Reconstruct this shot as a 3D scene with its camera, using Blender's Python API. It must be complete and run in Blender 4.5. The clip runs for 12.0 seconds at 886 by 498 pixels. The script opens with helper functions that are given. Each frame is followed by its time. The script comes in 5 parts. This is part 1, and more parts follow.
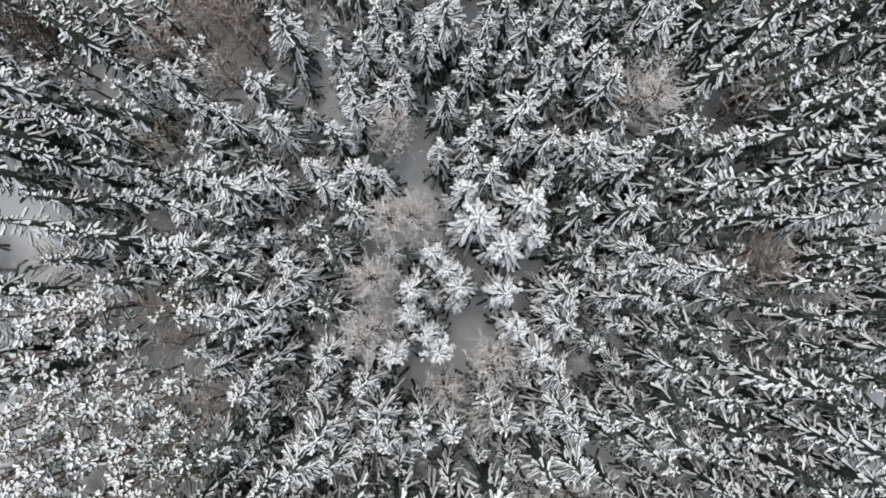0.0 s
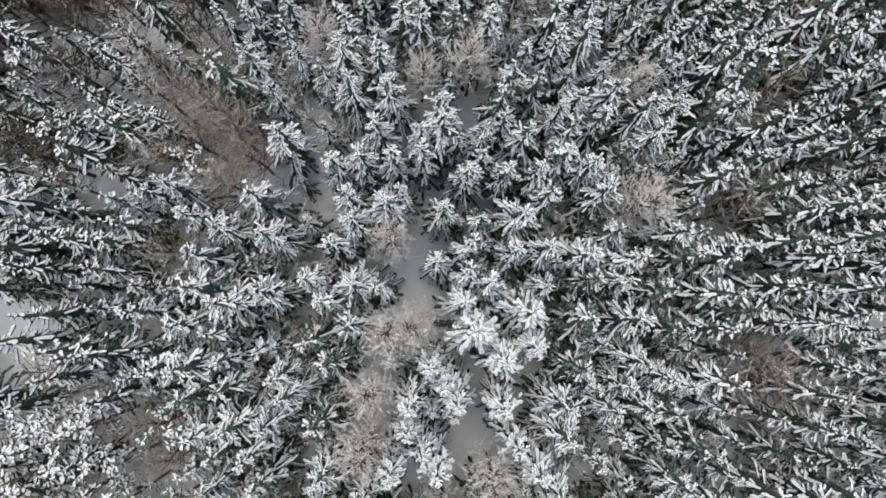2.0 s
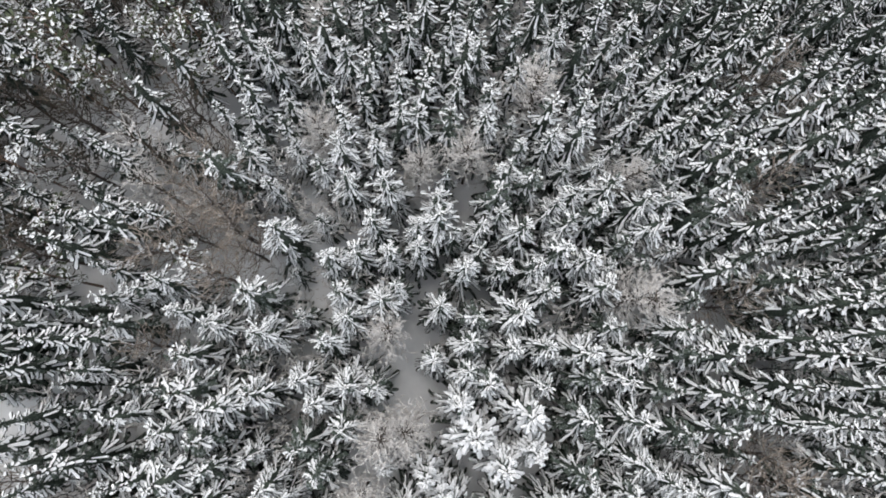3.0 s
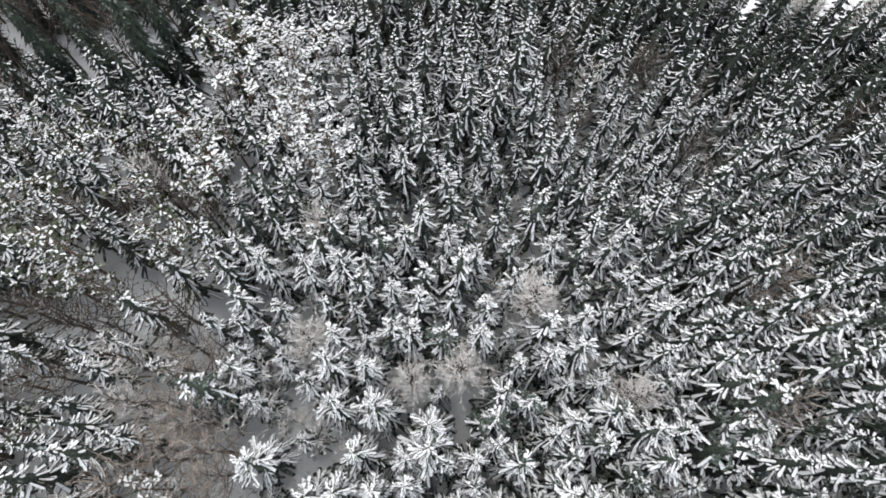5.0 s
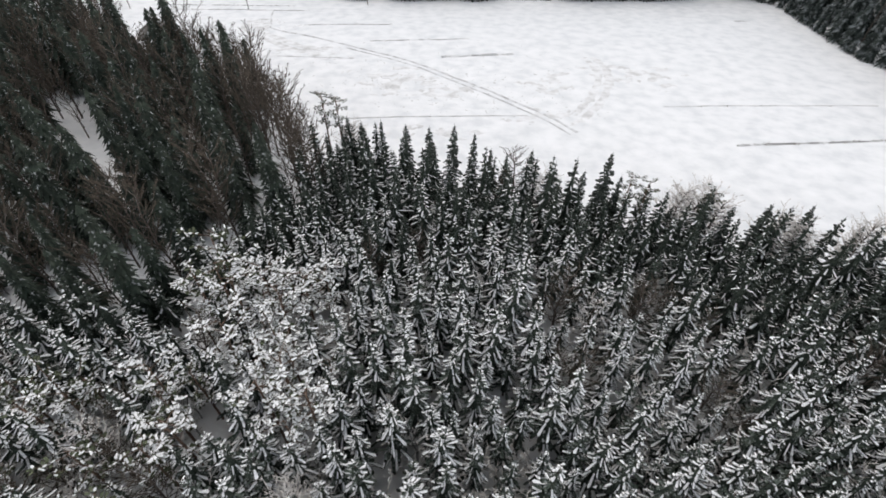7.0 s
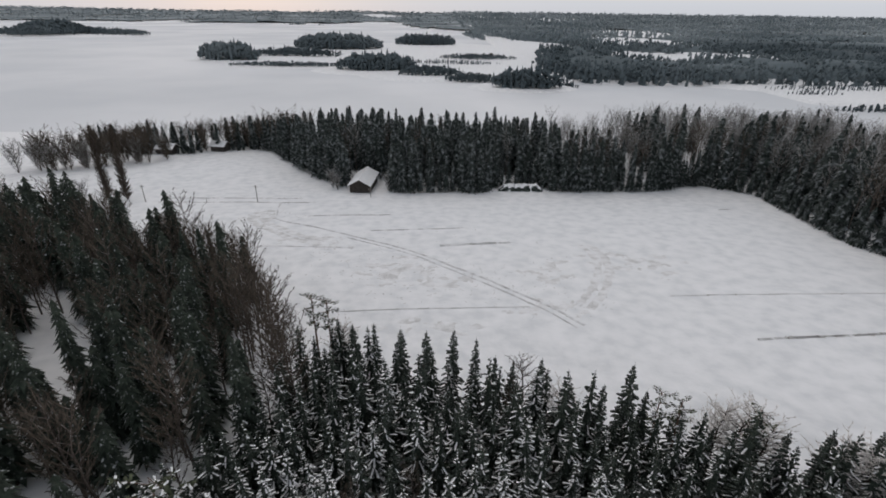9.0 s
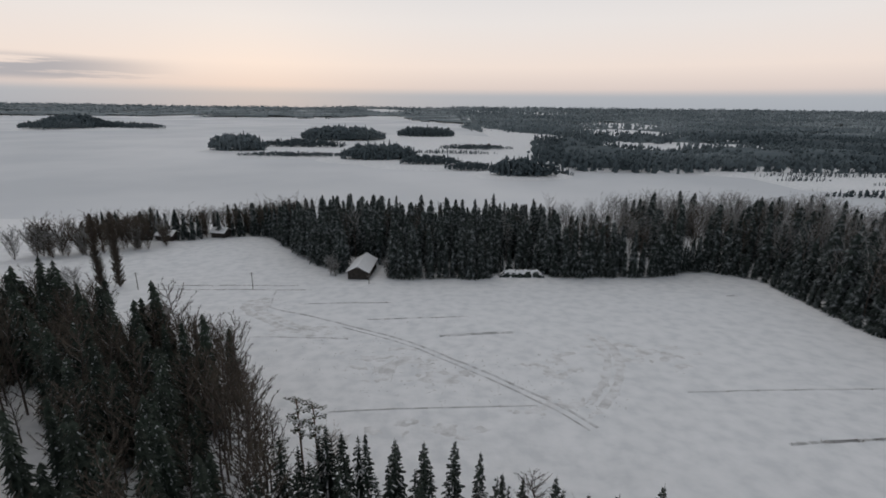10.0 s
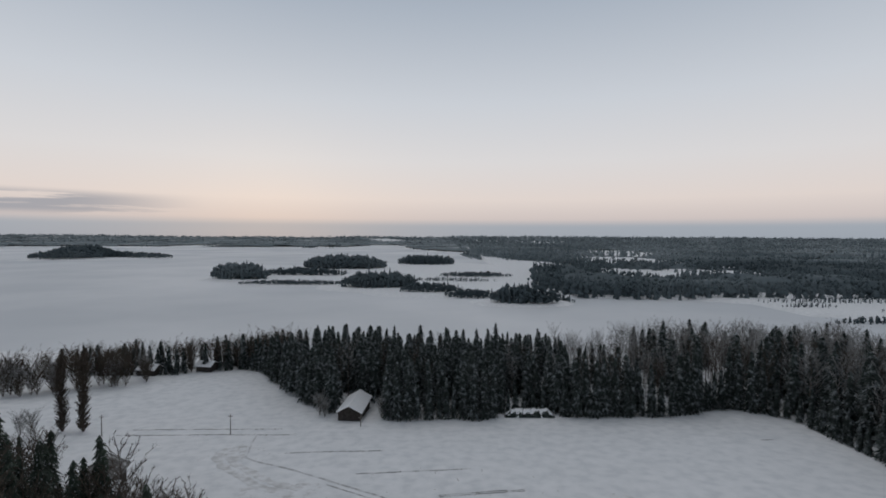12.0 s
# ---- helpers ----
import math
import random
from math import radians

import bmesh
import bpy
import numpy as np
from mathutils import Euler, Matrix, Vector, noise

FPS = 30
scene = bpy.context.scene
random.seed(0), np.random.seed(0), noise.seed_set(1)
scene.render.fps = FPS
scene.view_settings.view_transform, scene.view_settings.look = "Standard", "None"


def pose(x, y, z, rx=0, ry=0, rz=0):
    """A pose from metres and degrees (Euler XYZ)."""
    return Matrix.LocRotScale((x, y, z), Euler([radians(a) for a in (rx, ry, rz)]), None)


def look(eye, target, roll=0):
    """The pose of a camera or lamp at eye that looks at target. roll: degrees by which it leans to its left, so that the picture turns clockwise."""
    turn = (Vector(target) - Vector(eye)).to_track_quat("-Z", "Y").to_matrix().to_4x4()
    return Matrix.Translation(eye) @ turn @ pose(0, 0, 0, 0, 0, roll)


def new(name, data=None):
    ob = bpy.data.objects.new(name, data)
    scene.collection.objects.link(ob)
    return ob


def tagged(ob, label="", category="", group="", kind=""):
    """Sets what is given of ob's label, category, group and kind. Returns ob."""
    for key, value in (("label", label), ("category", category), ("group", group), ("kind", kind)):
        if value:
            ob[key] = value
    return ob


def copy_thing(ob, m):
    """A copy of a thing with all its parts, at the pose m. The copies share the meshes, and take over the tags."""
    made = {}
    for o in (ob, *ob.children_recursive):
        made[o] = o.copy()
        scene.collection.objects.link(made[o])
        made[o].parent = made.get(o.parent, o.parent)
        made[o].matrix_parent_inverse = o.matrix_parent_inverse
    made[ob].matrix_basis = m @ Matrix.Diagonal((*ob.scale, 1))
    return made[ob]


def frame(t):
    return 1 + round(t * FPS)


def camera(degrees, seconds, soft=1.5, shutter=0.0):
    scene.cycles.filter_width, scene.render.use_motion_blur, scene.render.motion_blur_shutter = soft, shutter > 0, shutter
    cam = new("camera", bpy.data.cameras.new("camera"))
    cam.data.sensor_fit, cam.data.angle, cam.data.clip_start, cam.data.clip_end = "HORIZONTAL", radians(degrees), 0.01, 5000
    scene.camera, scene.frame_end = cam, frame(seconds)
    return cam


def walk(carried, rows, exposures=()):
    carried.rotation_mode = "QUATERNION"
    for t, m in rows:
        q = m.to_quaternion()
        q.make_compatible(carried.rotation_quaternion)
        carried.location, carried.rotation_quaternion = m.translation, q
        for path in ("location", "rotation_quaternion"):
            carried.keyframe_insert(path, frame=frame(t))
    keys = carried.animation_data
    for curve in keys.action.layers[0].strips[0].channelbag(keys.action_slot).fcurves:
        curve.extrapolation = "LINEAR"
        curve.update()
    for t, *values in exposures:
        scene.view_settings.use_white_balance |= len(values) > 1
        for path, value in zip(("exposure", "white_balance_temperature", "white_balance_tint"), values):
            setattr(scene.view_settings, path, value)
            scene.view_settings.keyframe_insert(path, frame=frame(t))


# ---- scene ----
cam = camera(84.2, 12.0, soft=1.75)
PATH = [
    (0, (-0.621, -9.913, 41.865), (-0.583, -9.812, 39.867), 20.6),
    (0.5, (-0.733, -8.87, 41.868), (-0.687, -8.777, 39.871), 26.6),
    (1, (-0.734, -7.901, 41.861), (-0.686, -7.803, 39.864), 26.2),
    (1.5, (-0.764, -6.752, 41.865), (-0.71, -6.613, 39.871), 21.3),
    (2, (-0.757, -5.487, 41.867), (-0.698, -5.276, 39.879), 15.4),
    (2.5, (-0.732, -4.317, 41.859), (-0.667, -4.006, 39.885), 11.7),
    (3, (-0.787, -3.002, 41.873), (-0.711, -2.589, 39.917), 10.3),
    (3.2, (-0.873, -2.522, 41.887), (-0.789, -2.061, 39.943), 10.2),
    (4.8, (0.22, 2.428, 42.186), (0.24, 3.213, 40.347), 2.5),
    (5, (0.279, 3.003, 42.211), (0.297, 3.84, 40.394), 2.2),
    (5.5, (0.282, 4.411, 42.233), (0.301, 5.397, 40.492), 2.0),
    (6, (0.303, 5.813, 42.262), (0.322, 6.949, 40.615), 1.8),
    (6.5, (0.317, 7.212, 42.216), (0.336, 8.49, 40.678), 1.6),
    (7, (0.399, 8.641, 42.21), (0.415, 10.049, 40.79), 1.4),
    (7.2, (0.597, 9.188, 42.212), (0.603, 10.646, 40.843), 1.0),
    (8.8, (0.414, 13.966, 42.21), (0.423, 15.737, 41.281), 0.9),
    (9, (0.482, 14.473, 42.201), (0.489, 16.275, 41.332), 0.8),
    (9.5, (0.495, 15.997, 42.157), (0.5, 17.864, 41.441), 0.7),
    (10, (0.538, 17.513, 42.046), (0.541, 19.435, 41.492), 0.6),
    (10.5, (0.656, 18.984, 42.077), (0.655, 20.942, 41.671), 0.5),
    (11, (0.688, 20.532, 42.078), (0.686, 22.511, 41.792), 0.4),
    (11.5, (0.601, 21.794, 42.163), (0.6, 23.787, 41.998), 0.4),
    (12, (0.731, 23.589, 42.232), (0.728, 25.589, 42.183), 0.3),
]
EXPOSURES = [(0, 1.68, 6700, 11), (3.2, 1.83, 6700, 11), (4.8, 2.02, 6700, 11), (5.6, 2.02, 6750, 11), (6.0, 1.82, 6800, 11), (6.5, 1.62, 6800, 12), (7.0, 1.46, 6800, 12), (7.2, 1.36, 6800, 12), (8.8, 0.78, 6750, 13),
             (9.5, 0.43, 6700, 12), (10.0, 0.16, 6600, 11), (10.5, 0.0, 6400, 10), (11, -0.02, 6300, 10), (12, -0.03, 6300, 10)]
walk(cam, [(t, look(eye, target, roll)) for t, eye, target, roll in PATH], EXPOSURES)

# ---------------------------------------------------------------- sky and light
world = bpy.data.worlds.new("world")
scene.world = world
world.use_nodes = True
wt = world.node_tree
wt.nodes.clear()


def wn(kind, **values):
    n = wt.nodes.new(kind)
    for key, value in values.items():
        n.inputs[key].default_value = value
    return n


coord = wn("ShaderNodeTexCoord")
split = wn("ShaderNodeSeparateXYZ")
wt.links.new(coord.outputs["Generated"], split.inputs[0])
ramp = wt.nodes.new("ShaderNodeValToRGB")
wt.links.new(split.outputs["Z"], ramp.inputs[0])
SKY = [(0.0, (0.34, 0.37, 0.41)), (0.022, (0.36, 0.39, 0.43)), (0.036, (0.62, 0.54, 0.51)), (0.075, (0.75, 0.655, 0.60)),
       (0.15, (0.71, 0.68, 0.665)), (0.26, (0.60, 0.62, 0.65)), (0.42, (0.41, 0.455, 0.515)), (0.62, (0.21, 0.232, 0.262)), (1.0, (0.145, 0.16, 0.181))]
while len(ramp.color_ramp.elements) < len(SKY):
    ramp.color_ramp.elements.new(0.5)
for el, (at, c) in zip(ramp.color_ramp.elements, SKY):
    el.position, el.color = at, (*c, 1)
# thin grey cloud streaks low over the western shore
stretch = wt.nodes.new("ShaderNodeMapping")
stretch.inputs["Scale"].default_value = (3.0, 3.0, 46.0)
wt.links.new(coord.outputs["Generated"], stretch.inputs["Vector"])
cloud = wn("ShaderNodeTexNoise", Scale=1.7, Detail=5.0, Roughness=0.55)
wt.links.new(stretch.outputs[0], cloud.inputs["Vector"])


def band(source, lo, hi, out_lo=0.0, out_hi=1.0):
    m = wt.nodes.new("ShaderNodeMapRange")
    m.interpolation_type = "SMOOTHSTEP"
    for k, v in zip(("From Min", "From Max", "To Min", "To Max"), (lo, hi, out_lo, out_hi)):
        m.inputs[k].default_value = v
    wt.links.new(source, m.inputs["Value"])
    return m.outputs[0]


def times(a, b):
    m = wt.nodes.new("ShaderNodeMath")
    m.operation = "MULTIPLY"
    wt.links.new(a, m.inputs[0])
    wt.links.new(b, m.inputs[1])
    return m.outputs[0]


mask = times(times(band(cloud.outputs["Fac"], 0.36, 0.50), band(split.outputs["X"], -0.62, -0.42, 1.0, 0.0)),
             times(band(split.outputs["Z"], 0.030, 0.044), band(split.outputs["Z"], 0.060, 0.078, 1.0, 0.0)))
mixc = wt.nodes.new("ShaderNodeMix")
mixc.data_type = "RGBA"
mixc.inputs["B"].default_value = (0.36, 0.36, 0.39, 1)
wt.links.new(mask, mixc.inputs["Factor"])
wt.links.new(ramp.outputs[0], mixc.inputs["A"])
glow = wn("ShaderNodeBackground", Strength=1.0)
wt.links.new(mixc.outputs["Result"], glow.inputs["Color"])
nishita = wt.nodes.new("ShaderNodeTexSky")
nishita.sky_type, nishita.sun_disc = "NISHITA", False
nishita.sun_elevation, nishita.sun_rotation = radians(6), radians(-20)
air = wn("ShaderNodeBackground", Strength=0.002)
wt.links.new(nishita.outputs[0], air.inputs["Color"])
both = wt.nodes.new("ShaderNodeAddShader")
wt.links.new(glow.outputs[0], both.inputs[0])
wt.links.new(air.outputs[0], both.inputs[1])
wout = wt.nodes.new("ShaderNodeOutputWorld")
wt.links.new(both.outputs[0], wout.inputs["Surface"])

sun = new("sun", bpy.data.lights.new("sun", "SUN"))
sun.data.energy, sun.data.angle, sun.data.color = 0.4, radians(50), (1.0, 0.95, 0.9)
sun.matrix_world = look((0, 0, 80), (14, -38, 0))

# ---------------------------------------------------------------- materials


def material(name, stops, scale=3.0, detail=4.0, rough=0.8, bump=0.0, bump_scale=20.0, distance=0.02, island=0.0, per_object=0.0,
             top=None, top_amount=(0.55, 0.8), top_noise=(2.0, 0.45, 0.6)):
    """Noise between the colours of stops, with relief; island and per_object vary the value; top lies on what faces up."""
    m = bpy.data.materials.new(name)
    m.use_nodes = True
    nt = m.node_tree
    bsdf = nt.nodes["Principled BSDF"]
    bsdf.inputs["Roughness"].default_value = rough
    bsdf.inputs["Specular IOR Level"].default_value = 0.25
    pos = nt.nodes.new("ShaderNodeNewGeometry")
    noise_a = nt.nodes.new("ShaderNodeTexNoise")
    noise_a.inputs["Scale"].default_value, noise_a.inputs["Detail"].default_value = scale, detail
    nt.links.new(pos.outputs["Position"], noise_a.inputs["Vector"])
    r = nt.nodes.new("ShaderNodeValToRGB")
    while len(r.color_ramp.elements) < len(stops):
        r.color_ramp.elements.new(0.5)
    for el, (at, c) in zip(r.color_ramp.elements, stops):
        el.position, el.color = at, (*c, 1)
    nt.links.new(noise_a.outputs["Fac"], r.inputs[0])
    colour = r.outputs[0]
    if island or per_object:
        info = pos.outputs["Random Per Island"] if island else nt.nodes.new("ShaderNodeObjectInfo").outputs["Random"]
        amount = island or per_object
        mr = nt.nodes.new("ShaderNodeMapRange")
        mr.inputs["To Min"].default_value, mr.inputs["To Max"].default_value = 1 - amount, 1 + amount
        nt.links.new(info, mr.inputs["Value"])
        hsv = nt.nodes.new("ShaderNodeHueSaturation")
        nt.links.new(mr.outputs[0], hsv.inputs["Value"])
        nt.links.new(colour, hsv.inputs["Color"])
        colour = hsv.outputs[0]
    if top:
        sep = nt.nodes.new("ShaderNodeSeparateXYZ")
        nt.links.new(pos.outputs["Normal"], sep.inputs[0])
        nb = nt.nodes.new("ShaderNodeTexNoise")
        nb.inputs["Scale"].default_value, nb.inputs["Detail"].default_value = top_noise[0], 3
        nt.links.new(pos.outputs["Position"], nb.inputs["Vector"])
        outs = []
        for src, lo, hi in ((sep.outputs["Z"], *top_amount), (nb.outputs["Fac"], *top_noise[1:])):
            mr = nt.nodes.new("ShaderNodeMapRange")
            mr.inputs["From Min"].default_value, mr.inputs["From Max"].default_value = lo, hi
            nt.links.new(src, mr.inputs["Value"])
            outs.append(mr.outputs[0])
        mul = nt.nodes.new("ShaderNodeMath")
        mul.operation = "MULTIPLY"
        nt.links.new(outs[0], mul.inputs[0])
        nt.links.new(outs[1], mul.inputs[1])
        mx = nt.nodes.new("ShaderNodeMix")
        mx.data_type = "RGBA"
        mx.inputs["B"].default_value = (*top, 1)
        nt.links.new(mul.outputs[0], mx.inputs["Factor"])
        nt.links.new(colour, mx.inputs["A"])
        colour = mx.outputs["Result"]
    nt.links.new(colour, bsdf.inputs["Base Color"])
    if bump:
        nb = nt.nodes.new("ShaderNodeTexNoise")
        nb.inputs["Scale"].default_value, nb.inputs["Detail"].default_value = bump_scale, 5
        nt.links.new(pos.outputs["Position"], nb.inputs["Vector"])
        b = nt.nodes.new("ShaderNodeBump")
        b.inputs["Strength"].default_value, b.inputs["Distance"].default_value = bump, distance
        nt.links.new(nb.outputs["Fac"], b.inputs["Height"])
        nt.links.new(b.outputs[0], bsdf.inputs["Normal"])
    return m


SNOW_GROUND = material("snow_ground", [(0.33, (0.725, 0.74, 0.755)), (0.5, (0.81, 0.82, 0.83)), (0.67, (0.865, 0.87, 0.88))], scale=0.45, detail=14, rough=0.7, bump=0.25, bump_scale=2.2, distance=0.1)
SNOW_LAKE = material("snow_lake", [(0.36, (0.63, 0.655, 0.68)), (0.62, (0.8, 0.81, 0.825))], scale=0.0045, detail=7, rough=0.65)
SNOW_BOUGH = material("snow_bough", [(0.3, (0.78, 0.79, 0.80)), (0.6, (0.88, 0.885, 0.89))], scale=9, rough=0.8, bump=0.7, bump_scale=14, distance=0.06, island=0.08)
SNOW_ROOF = material("snow_roof", [(0.3, (0.74, 0.76, 0.78)), (0.7, (0.84, 0.845, 0.85))], scale=1.2, rough=0.7, bump=0.3, bump_scale=4, distance=0.04)
NEEDLES = material("needles", [(0.3, (0.028, 0.04, 0.033)), (0.52, (0.056, 0.073, 0.058)), (0.72, (0.115, 0.13, 0.105))], scale=8, rough=0.85, bump=0.6, bump_scale=45, distance=0.02, island=0.3,
                   top=(0.44, 0.46, 0.465), top_amount=(0.1, 0.8), top_noise=(7.0, 0.52, 0.72))
EDGE_NEEDLES = material("frosted_edge_needles", [(0.3, (0.036, 0.05, 0.04)), (0.52, (0.075, 0.094, 0.078)), (0.72, (0.16, 0.175, 0.155))], scale=8, rough=0.85, bump=0.6, bump_scale=45, distance=0.02, island=0.35,
                        top=(0.4, 0.42, 0.425), top_amount=(0.1, 0.8), top_noise=(7.0, 0.5, 0.7))
PINE_NEEDLES = material("pine_needles", [(0.3, (0.06, 0.075, 0.045)), (0.7, (0.14, 0.155, 0.1))], scale=6, rough=0.85, bump=0.6, bump_scale=45, distance=0.02, island=0.25)
FROSTED = material("frosted_needles", [(0.3, (0.014, 0.021, 0.019)), (0.55, (0.028, 0.038, 0.034)), (0.75, (0.07, 0.082, 0.078))], scale=0.9, rough=0.9, bump=0.7, bump_scale=9, distance=0.1, island=0.3,
                   top=(0.38, 0.41, 0.43), top_amount=(0.35, 0.9), top_noise=(1.1, 0.5, 0.74))
DUSTED_NEEDLES = material("dusted_needles", [(0.3, (0.018, 0.027, 0.02)), (0.55, (0.036, 0.048, 0.037)), (0.75, (0.075, 0.088, 0.07))], scale=2.5, rough=0.9, bump=0.7, bump_scale=16, distance=0.06, island=0.35,
                          top=(0.5, 0.52, 0.53), top_amount=(0.35, 0.8), top_noise=(3.2, 0.6, 0.7))
# aerial haze is put into this colour: the farthest crowns are paler and bluer
HAZY_FOREST = material("hazed_far_forest", [(0.34, (0.11, 0.14, 0.155)), (0.5, (0.17, 0.205, 0.22)), (0.62, (0.27, 0.31, 0.325)), (0.75, (0.42, 0.46, 0.475))], scale=0.004, detail=10, rough=0.95, island=0.1)
# lightened and blued to carry the haze over the lake in the colour
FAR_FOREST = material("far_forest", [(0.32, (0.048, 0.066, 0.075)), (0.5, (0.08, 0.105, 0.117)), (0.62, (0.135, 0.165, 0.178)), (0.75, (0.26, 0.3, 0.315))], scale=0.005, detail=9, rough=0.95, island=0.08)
BARK = material("bark", [(0.3, (0.05, 0.04, 0.034)), (0.65, (0.14, 0.115, 0.1))], scale=6, rough=0.9, bump=0.6, bump_scale=30, distance=0.02, top=(0.6, 0.62, 0.64), top_amount=(0.5, 0.8))
PINE_BARK = material("pine_bark", [(0.3, (0.1, 0.075, 0.06)), (0.65, (0.24, 0.16, 0.12))], scale=5, rough=0.9, bump=0.5, bump_scale=25, distance=0.02)
TWIG_FROST = material("frosted_twigs", [(0.3, (0.46, 0.43, 0.405)), (0.65, (0.74, 0.72, 0.7))], scale=4, rough=0.85, island=0.2)
TWIG_BROWN = material("brown_twigs", [(0.3, (0.044, 0.036, 0.029)), (0.7, (0.11, 0.092, 0.074))], scale=2, rough=0.9, island=0.3)
TWIG_GREY = material("grey_twigs", [(0.3, (0.16, 0.16, 0.158)), (0.7, (0.35, 0.35, 0.347))], scale=2, rough=0.9, island=0.25)
TWIG_RUST = material("rusty_twigs", [(0.3, (0.2, 0.165, 0.14)), (0.7, (0.4, 0.355, 0.31))], scale=2, rough=0.9, island=0.25)
RUT = material("rutted_snow", [(0.32, (0.36, 0.355, 0.35)), (0.48, (0.58, 0.58, 0.585)), (0.62, (0.78, 0.79, 0.8))], scale=0.7, detail=7, rough=0.8, bump=0.6, bump_scale=6, distance=0.06)
FURROW_SOIL = material("furrow_soil", [(0.3, (0.16, 0.155, 0.15)), (0.48, (0.4, 0.4, 0.4)), (0.6, (0.79, 0.795, 0.8))], scale=0.6, detail=7, rough=0.85, bump=0.6, bump_scale=6, distance=0.06)
DUSTED_ROOF = material("dusted_roof", [(0.35, (0.06, 0.055, 0.05)), (0.55, (0.16, 0.155, 0.15)), (0.7, (0.42, 0.42, 0.42))], scale=0.7, detail=7, rough=0.85, bump=0.3, bump_scale=6, distance=0.03)
SCUFFED = material("scuffed_snow", [(0.32, (0.58, 0.58, 0.575)), (0.48, (0.72, 0.72, 0.72)), (0.62, (0.83, 0.835, 0.845))], scale=0.6, detail=8, rough=0.75, bump=0.7, bump_scale=3, distance=0.12)
STRAW = material("dry_grass", [(0.3, (0.13, 0.105, 0.075)), (0.7, (0.3, 0.26, 0.2))], scale=3, rough=0.9, island=0.3)
PLANK = material("weathered_plank", [(0.3, (0.03, 0.026, 0.024)), (0.6, (0.06, 0.052, 0.047)), (0.8, (0.1, 0.088, 0.08))], scale=2.5, detail=7, rough=0.9, bump=0.4, bump_scale=12, distance=0.02, per_object=0.25)
DARK_PLANK = material("dark_plank", [(0.3, (0.025, 0.022, 0.02)), (0.7, (0.06, 0.052, 0.048))], scale=2.5, rough=0.9, bump=0.3, bump_scale=12)
GREY_POLE = material("grey_pole", [(0.3, (0.12, 0.11, 0.1)), (0.7, (0.24, 0.22, 0.2))], scale=5, rough=0.9, bump=0.4, bump_scale=20)
GLASS_DARK = material("window_glass", [(0.4, (0.02, 0.024, 0.03)), (0.6, (0.035, 0.04, 0.045))], scale=2, rough=0.12)
WHITE_PAINT = material("white_paint", [(0.3, (0.6, 0.6, 0.58)), (0.7, (0.74, 0.74, 0.72))], scale=5, rough=0.6)

# ---------------------------------------------------------------- lie of the land
GROUND_Y = (-400, -10, 30, 50, 60, 100, 135, 190, 232, 245)
GROUND_Z = (10.5, 10.5, 9.7, 9.0, 7.8, 3.6, 0.0, -3.0, -8.0, -9.8)
LAKE_Z = -8.3
# low points of land beyond the lake: centre, half widths, height over the ice
LANDS = [(-235, 595, 55, 32, 1.6), (-165, 640, 95, 40, 1.8), (-150, 775, 95, 60, 3.0), (-150, 530, 75, 16, 0.9), (-65, 505, 60, 40, 2.0), (-15, 470, 60, 45, 1.8),
         (25, 520, 120, 95, 2.2), (60, 400, 42, 26, 1.8), (-20, 850, 130, 140, 2.5), (60, 700, 190, 170, 2.6), (-785, 1085, 90, 125, 3.5), (-690, 1105, 105, 55, 2.0), (-530, 1965, 45, 30, 4.0), (-450, 1990, 20, 20, 3.0)]


def smooth(v):
    v = min(1.0, max(0.0, v))
    return v * v * (3 - 2 * v)


def land(x, y):
    """Height of the ground at a place."""
    z = float(np.interp(y, GROUND_Y, GROUND_Z))
    if y < 150:
        calm = 1.0 if y < 55 else 0.45
        z += calm * (0.22 * noise.noise((x * 0.11, y * 0.11, 0.0)) + 0.1 * noise.noise((x * 0.4, y * 0.4, 3.0)))
    if y > 240:
        for cx, cy, rx, ry, up in LANDS:
            d = math.hypot((x - cx) / rx, (y - cy) / ry)
            if d < 1.15:
                z = max(z, LAKE_Z - 1.2 + (up + 1.2) * smooth((1.15 - d) / 0.4) + 0.5 * noise.noise((x * 0.02, y * 0.02, 1.0)))
        shore = float(np.interp(x, (85, 110, 200, 235, 245, 300, 5000), (640, 425, 420, 395, 335, 300, 250)))
        if x > 85:
            z = max(z, LAKE_Z - 1.2 + 3.2 * smooth((y - shore) / 14) + 10 * smooth((y - shore - 60) / 900))
        edge = float(np.interp(x, (-4900, -1900, -500, -420, -260, -120, 85, 110), (2000, 2100, 2320, 2800, 2750, 1900, 1480, 1000)))
        if y > edge:
            z = max(z, LAKE_Z - 1.2 + 4 * smooth((y - edge) / 40) + 46 * smooth((y - edge) / (4700 - edge)) * (0.8 + 0.22 * noise.noise((x * 0.0007, 0.0, 5.0))))
    return z


def steps(first, last, inner, start):
    out, d, at = [0.0], start, 0.0
    while at < last:
        at += d
        out.append(min(at, last))
        if at > inner:
            d *= 1.12
    return out


